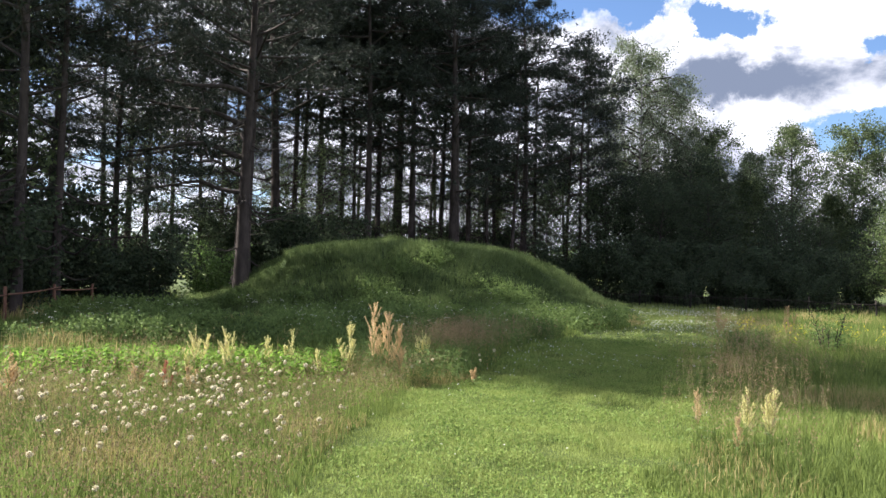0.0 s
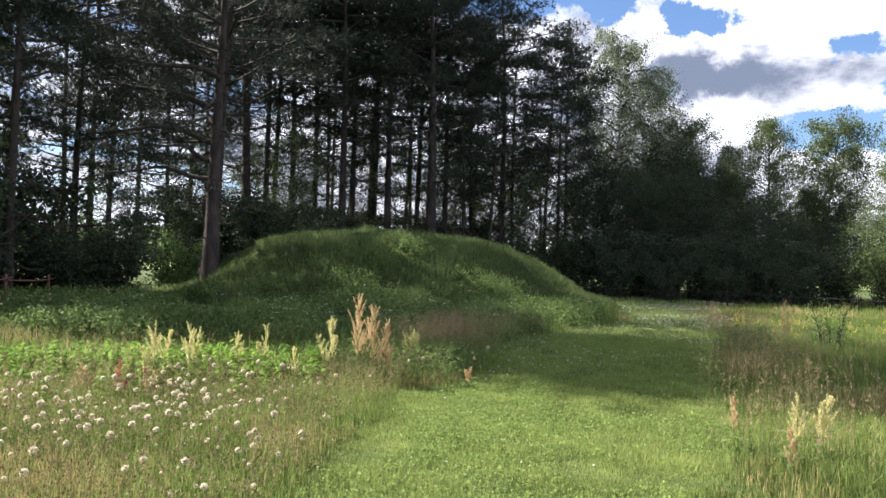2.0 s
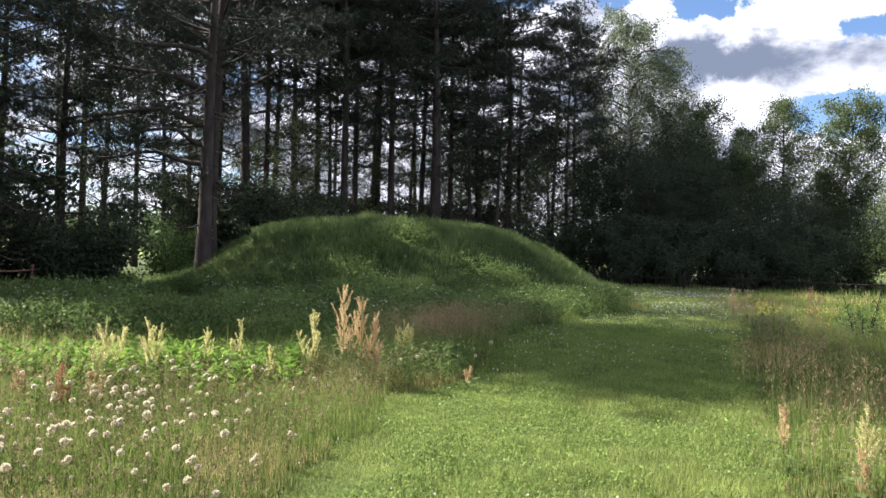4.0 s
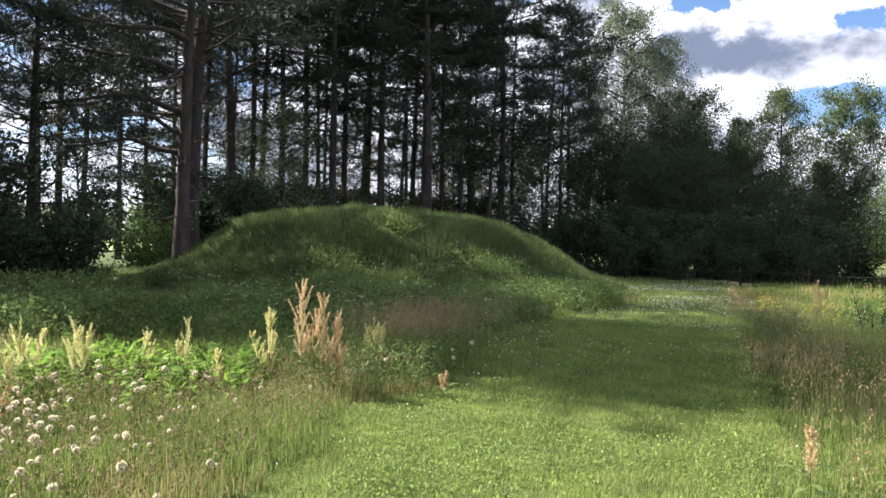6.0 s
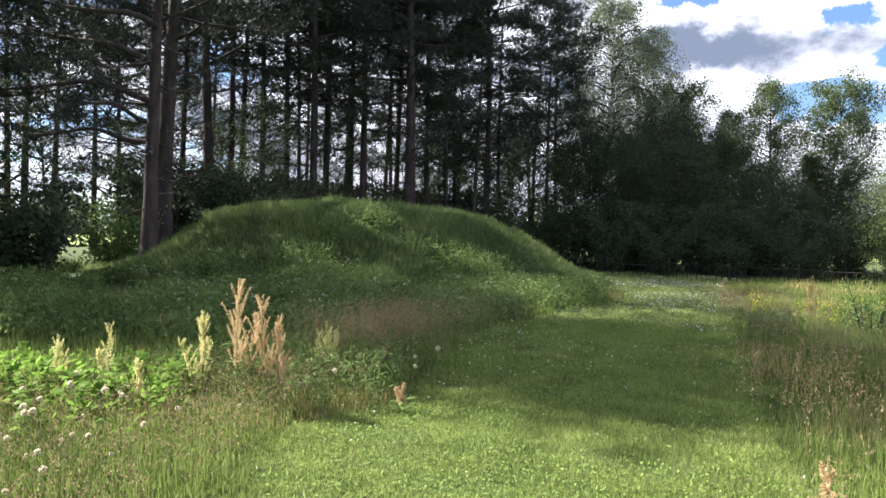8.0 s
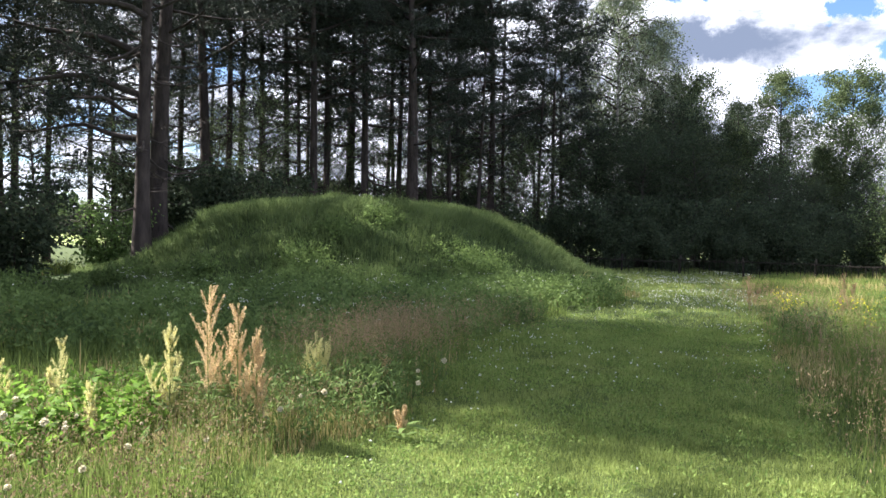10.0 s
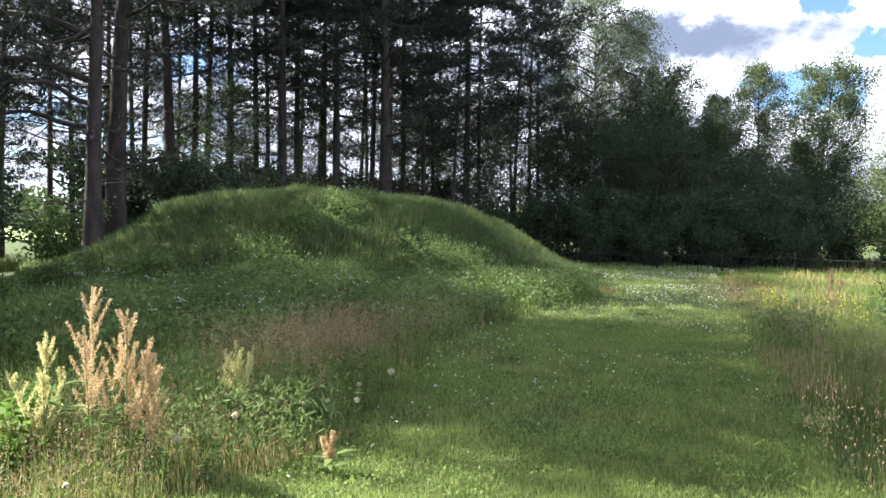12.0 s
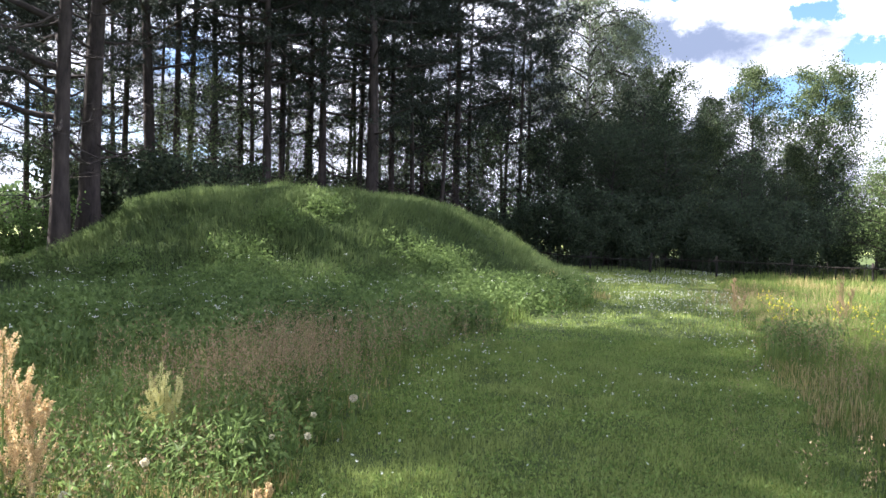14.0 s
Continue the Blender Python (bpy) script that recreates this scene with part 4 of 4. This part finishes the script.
# ---- flowering plants ----
def dock(seed, h, spikes, mat, leaf=10, name="dock_plant", label=""):
    """A dock: upright stems, each with a candelabra of narrow spikes of small seeds, and long leaves low down."""
    rng = np.random.default_rng(seed)
    plant = new(name)
    for i in range(spikes):
        a = i * 2.4 + rng.uniform(0, 1)
        hh = h * (1.0 if i == 0 else rng.uniform(0.62, 0.95))
        o = 0.0 if i == 0 else rng.uniform(0.12, 0.27) * h
        u = np.linspace(0, 1, 5)
        p = np.stack([o * math.cos(a) * u ** 1.2, o * math.sin(a) * u ** 1.2, hh * u - 0.02], 1)
        b = Batch()
        b.tube(p, 0.0055 * (1 - 0.6 * u), 5)
        stem = part("stem", b.mesh("dock_stem", M_STEM), plant)
        s = Batch()
        twigs = [(p[2] * 0.4 + p[3] * 0.6, p[4] - p[3] * 0.6 - p[2] * 0.4)]
        for j in range(14):
            f = rng.uniform(0.36, 0.92)
            q = np.array([np.interp(f, u, p[:, c]) for c in range(3)])
            g = rng.uniform(0, 6.28)
            L = hh * rng.uniform(0.14, 0.26) * (1.25 - f)  * 1.6
            twigs.append((q, np.array([math.cos(g) * 0.45, math.sin(g) * 0.45, 0.89]) * L))
        for q, d in twigs:
            L = np.linalg.norm(d)
            n = int(70 + 800 * L)
            f = rng.uniform(0.08, 1, n)
            wid = 0.0062 * np.sqrt(np.clip(1.15 - f, 0.05, 1))
            c = q + f[:, None] * d + rng.normal(0, 1, (n, 3)) * wid[:, None]
            s.leaves(c, 0.0078, 0.0058, None, 1.0, rng, 0.1)
        part("seed_head", s.mesh("dock_seeds", mat), stem, "", "stuff")
    lv = Batch()
    for i in range(leaf):
        a = rng.uniform(0, 6.28)
        L = rng.uniform(0.10, 0.2)
        z = rng.uniform(0.05, 0.5) * h
        d = np.array([math.cos(a), math.sin(a), 0])
        q = np.array([-d[1], d[0], 0])
        k = np.linspace(0, 1, 5)
        mid = d * L * k[:, None] + [0, 0, z] + np.array([0, 0, 1]) * (0.5 * L * k - 0.45 * L * k * k)[:, None]
        w = 0.02 * np.sin(k * 2.9 + 0.15)
        v = np.concatenate([mid + q * w[:, None], mid - q * w[:, None]])
        lv.add(v, [[j, j + 1, j + 6, j + 5] for j in range(4)])
    part("foliage", lv.mesh("dock_leaves", M_HERB), plant, "long green dock leaves", "stuff")
    return tagged(plant, label, "dock plant", "docks in the meadow")


DOCKS = (
    (401, 1.07, 3, M_TANSEED, 1.15, 9.22, "tall dock with pinkish tan seed spikes"), (423, 0.95, 3, M_TANSEED, 1.33, 9.17, "tall dock with pinkish tan seed spikes"), (402, 0.80, 4, M_PALESEED, 0.88, 9.45, "dock plant with dense pale yellow-green seed spikes"),
    (403, 0.74, 3, M_TANSEED, 1.45, 9.08, "tall dock with pinkish tan seed spikes"), (404, 0.66, 8, M_PALESEED, 1.90, 9.90, "dock plant with dense pale yellow-green seed spikes"),
    (405, 0.80, 3, M_PALESEED, -0.92, 8.65, "dock plant with dense pale yellow-green seed spikes"), (406, 0.74, 2, M_PALESEED, -0.62, 8.95, "dock plant with dense pale yellow-green seed spikes"),
    (407, 0.62, 2, M_PALESEED, -0.15, 9.4, "dock plant with dense pale yellow-green seed spikes"), (408, 0.70, 2, M_PALESEED, 0.15, 9.7, "dock plant with dense pale yellow-green seed spikes"),
    (409, 0.60, 1, M_PALESEED, 3.84, 5.50, "dock plant with dense pale yellow-green seed spikes"), (410, 0.62, 2, M_PALESEED, 4.02, 5.42, "dock plant with dense pale yellow-green seed spikes"),
    (411, 0.40, 1, M_TANSEED, 3.62, 5.30, "dock plant with dense pale yellow-green seed spikes"), (412, 0.52, 1, M_TANSEED, 3.72, 6.05, "tall dock with pinkish tan seed spikes"),
    (413, 0.44, 3, M_REDSEED, -1.16, 8.25, "small dock plant with rusty red seed spikes"), (414, 0.42, 3, M_TANSEED, -1.50, 8.35, "small dock plant with tan seed spikes"),
    (415, 0.42, 2, M_TANSEED, -0.92, 8.15, "small dock plant with tan seed spikes"), (416, 0.62, 3, M_TANSEED, -2.45, 7.6, "tall dock with pinkish tan seed spikes"),
    (417, 0.40, 3, M_TANSEED, 2.55, 10.4, "small dock plant with tan seed spikes"), (418, 0.30, 2, M_TANSEED, 2.41, 8.98, "small dock plant with tan seed spikes"),
    (419, 0.95, 3, M_RUST, 10.7, 13.95, "tall dock with pinkish tan seed spikes"), (420, 0.85, 3, M_RUST, 9.7, 15.0, "tall dock with pinkish tan seed spikes"),
    (422, 0.5, 2, M_PALESEED, 0.45, 9.1, "dock plant with dense pale yellow-green seed spikes"),
)
for seed, h, n, mat, x, y, label in DOCKS:
    d = dock(seed, h, n, mat, label=label)
    d.matrix_basis = at(x, y, None, seed * 37)


def puff(size, seed):
    """A round white seed head on a bare stem."""
    rng = np.random.default_rng(seed)
    plant = new("dandelion_clock")
    b = Batch()
    b.tube([(0, 0, -0.02), (0.006, 0.002, 0.17), (0.0, 0.0, 0.31)], [0.0028, 0.0025, 0.002], 5)
    part("stem", b.mesh("puff_stem", M_STEM), plant)
    s = Batch()
    d = unit(rng.normal(size=(150, 3)))
    s.leaves(d * 0.010 * size + [0, 0, 0.318], 0.014 * size, 0.013 * size, d * 3, 0.8, rng)
    part("seed_head", s.mesh("puff_head", M_PUFF), plant)
    return tagged(plant, "white fluffy dandelion clock on a thin stem", "dandelion", "dandelion clocks in the meadow")


rng = np.random.default_rng(52)
clocks = [puff(0.95, 51), puff(0.6, 53), puff(0.78, 54)]
spots = []
while len(spots) < 289:
    if rng.uniform() < 0.75:
        x, y = rng.normal(-0.75, 0.85), rng.normal(7.1, 1.0)
    else:
        x, y = rng.uniform(-2.6, 1.6), rng.uniform(4.4, 9.6)
    if x < np.interp(y, LEFT_Y, LEFT_X) - 0.15 and y > 3.6 and x > -3.6:
        spots.append((x, y))
spots += [(2.35, 9.55), (2.45, 9.75), (2.6, 9.7), (2.3, 9.8), (2.7, 10.0), (3.0, 10.2), (1.75, 9.2), (1.85, 9.15), (1.6, 9.0)]
for i, (x, y) in enumerate(spots):
    m = at(x, y, None, i * 77.0, rng.uniform(0.75, 1.1), (rng.normal(0, 6), rng.normal(0, 6)))
    if i > 2:
        copy_thing(clocks[i % 3], m)
    else:
        clocks[i].matrix_basis = m


def nettle(seed):
    rng = np.random.default_rng(seed)
    plant = new("nettle_plant")
    b, lv = Batch(), Batch()
    h = 0.5
    b.tube([(0, 0, -0.02), (0.01, 0.01, h * 0.5), (0.02, 0.0, h)], [0.004, 0.0035, 0.002], 5)
    part("stem", b.mesh("nettle_stem", M_STEM), plant)
    for i in range(9):
        z = h * (0.25 + 0.75 * i / 8)
        for s in (0, math.pi):
            a = i * math.pi / 2 + s + rng.normal(0, 0.2)
            L = 0.12 * (1.15 - 0.6 * i / 8)
            d = np.array([math.cos(a), math.sin(a), 0])
            q = np.array([-d[1], d[0], 0])
            k = np.linspace(0, 1, 4)
            mid = d * L * k[:, None] + [0.015, 0, z] + np.array([0, 0, 1]) * (0.25 * L * k - 0.6 * L * k * k)[:, None]
            w = 0.036 * np.array([0.25, 1.0, 0.75, 0.02])
            lv.add(np.concatenate([mid + q * w[:, None], mid - q * w[:, None]]), [[j, j + 1, j + 5, j + 4] for j in range(3)])
    part("foliage", lv.mesh("nettle_leaves", M_NETTLE), plant, "", "stuff")
    return tagged(plant, "fresh green nettle with toothed paired leaves", "nettle", "nettle patch")


net = [nettle(61), nettle(62)]
rng = np.random.default_rng(63)
for i in range(298):
    x, y = rng.uniform(-3.6, 0.75), rng.normal(9.55, 0.5)
    m = at(x, y, None, rng.uniform(0, 360), rng.uniform(0.65, 0.95), (rng.normal(0, 8), rng.normal(0, 8)))
    if i < 2:
        net[i].matrix_basis = m
    else:
        copy_thing(net[i % 2], m)


def nettle_thicket():
    rng = np.random.default_rng(64)
    b = Batch()
    n = 2600
    x, y = rng.uniform(-3.8, 0.8, n), rng.normal(9.6, 0.42, n)
    for level in (0.5, 0.8, 1.0):
        z = land_h(x, y) + level * (0.24 + 0.10 * soft_noise(x, y, 2.0, 65))
        b.leaves(np.stack([x, y, z], 1) + rng.normal(0, 0.04, (n, 3)), 0.085, 0.04, None, 0.9, rng, -0.2)
    tagged(new("nettle_thicket", b.mesh("nettle_thicket", M_NETTLE)), "thick low growth of fresh green nettle leaves", "nettles", kind="stuff")


nettle_thicket()


def yellow_plant(seed):
    rng = np.random.default_rng(seed)
    plant = new("yellow_wildflower")
    b, f, lv = Batch(), Batch(), Batch()
    for i in range(6):
        a = i * 1.9
        h = rng.uniform(0.5, 0.75)
        p = np.array([(0, 0, -0.02), (0.04 * math.cos(a), 0.04 * math.sin(a), h * 0.5), (0.13 * math.cos(a), 0.13 * math.sin(a), h)])
        b.tube(p, [0.003, 0.0025, 0.0015], 4)
        c = np.repeat(p[2][None], 7, 0) + rng.normal(0, 0.012, (7, 3))
        f.leaves(c, 0.025, 0.02, None, 1.0, rng, 0.3)
        c = p[1] + rng.normal(0, 0.05, (9, 3))
        lv.leaves(c, 0.07, 0.016, None, 1.0, rng, 0.3)
    part("stalk", b.mesh("yellow_stems", M_STEM), plant, "", "stuff")
    part("blossom", f.mesh("yellow_heads", M_YELLOW), plant, "small yellow blossoms", "stuff")
    part("foliage", lv.mesh("yellow_leaves", M_MEADOW), plant, "", "stuff")
    return tagged(plant, "wildflower with small yellow heads in the tall grass", "wildflower", "yellow wildflowers")


yel = yellow_plant(71)
for i in range(34):
    x, y = rng.normal(10.6, 1.6), rng.normal(13.8, 1.2)
    x = max(x, float(np.interp(y, RIGHT_Y, RIGHT_X)) + 0.4)
    m = at(x, y, None, rng.uniform(0, 360), rng.uniform(0.7, 1.1))
    if i:
        copy_thing(yel, m)
    else:
        yel.matrix_basis = m


# ---- far woods ----
def far_wood():
    rng = np.random.default_rng(81)
    b = Batch()
    for i in range(420):
        a = rng.uniform(-0.9, 1.35) + math.pi / 2 - 0.2
        d = rng.uniform(150, 230)
        cx, cy = math.cos(a) * d, math.sin(a) * d
        h = rng.uniform(4, 9)
        n = 70
        u = unit(rng.normal(size=(n, 3))) * rng.uniform(0.6, 1.0, n)[:, None]
        c = u * [h * 0.45, h * 0.45, h * 0.55] + [cx, cy, h * 0.5]
        c[:, 2] = np.maximum(c[:, 2], 0.2)
        b.leaves(c, 1.4, 1.1, None, 1.0, rng)
    tagged(new("far_wood", b.mesh("far_wood", M_FAR)), "distant line of trees beyond the open fields", "far wood", kind="stuff")


far_wood()
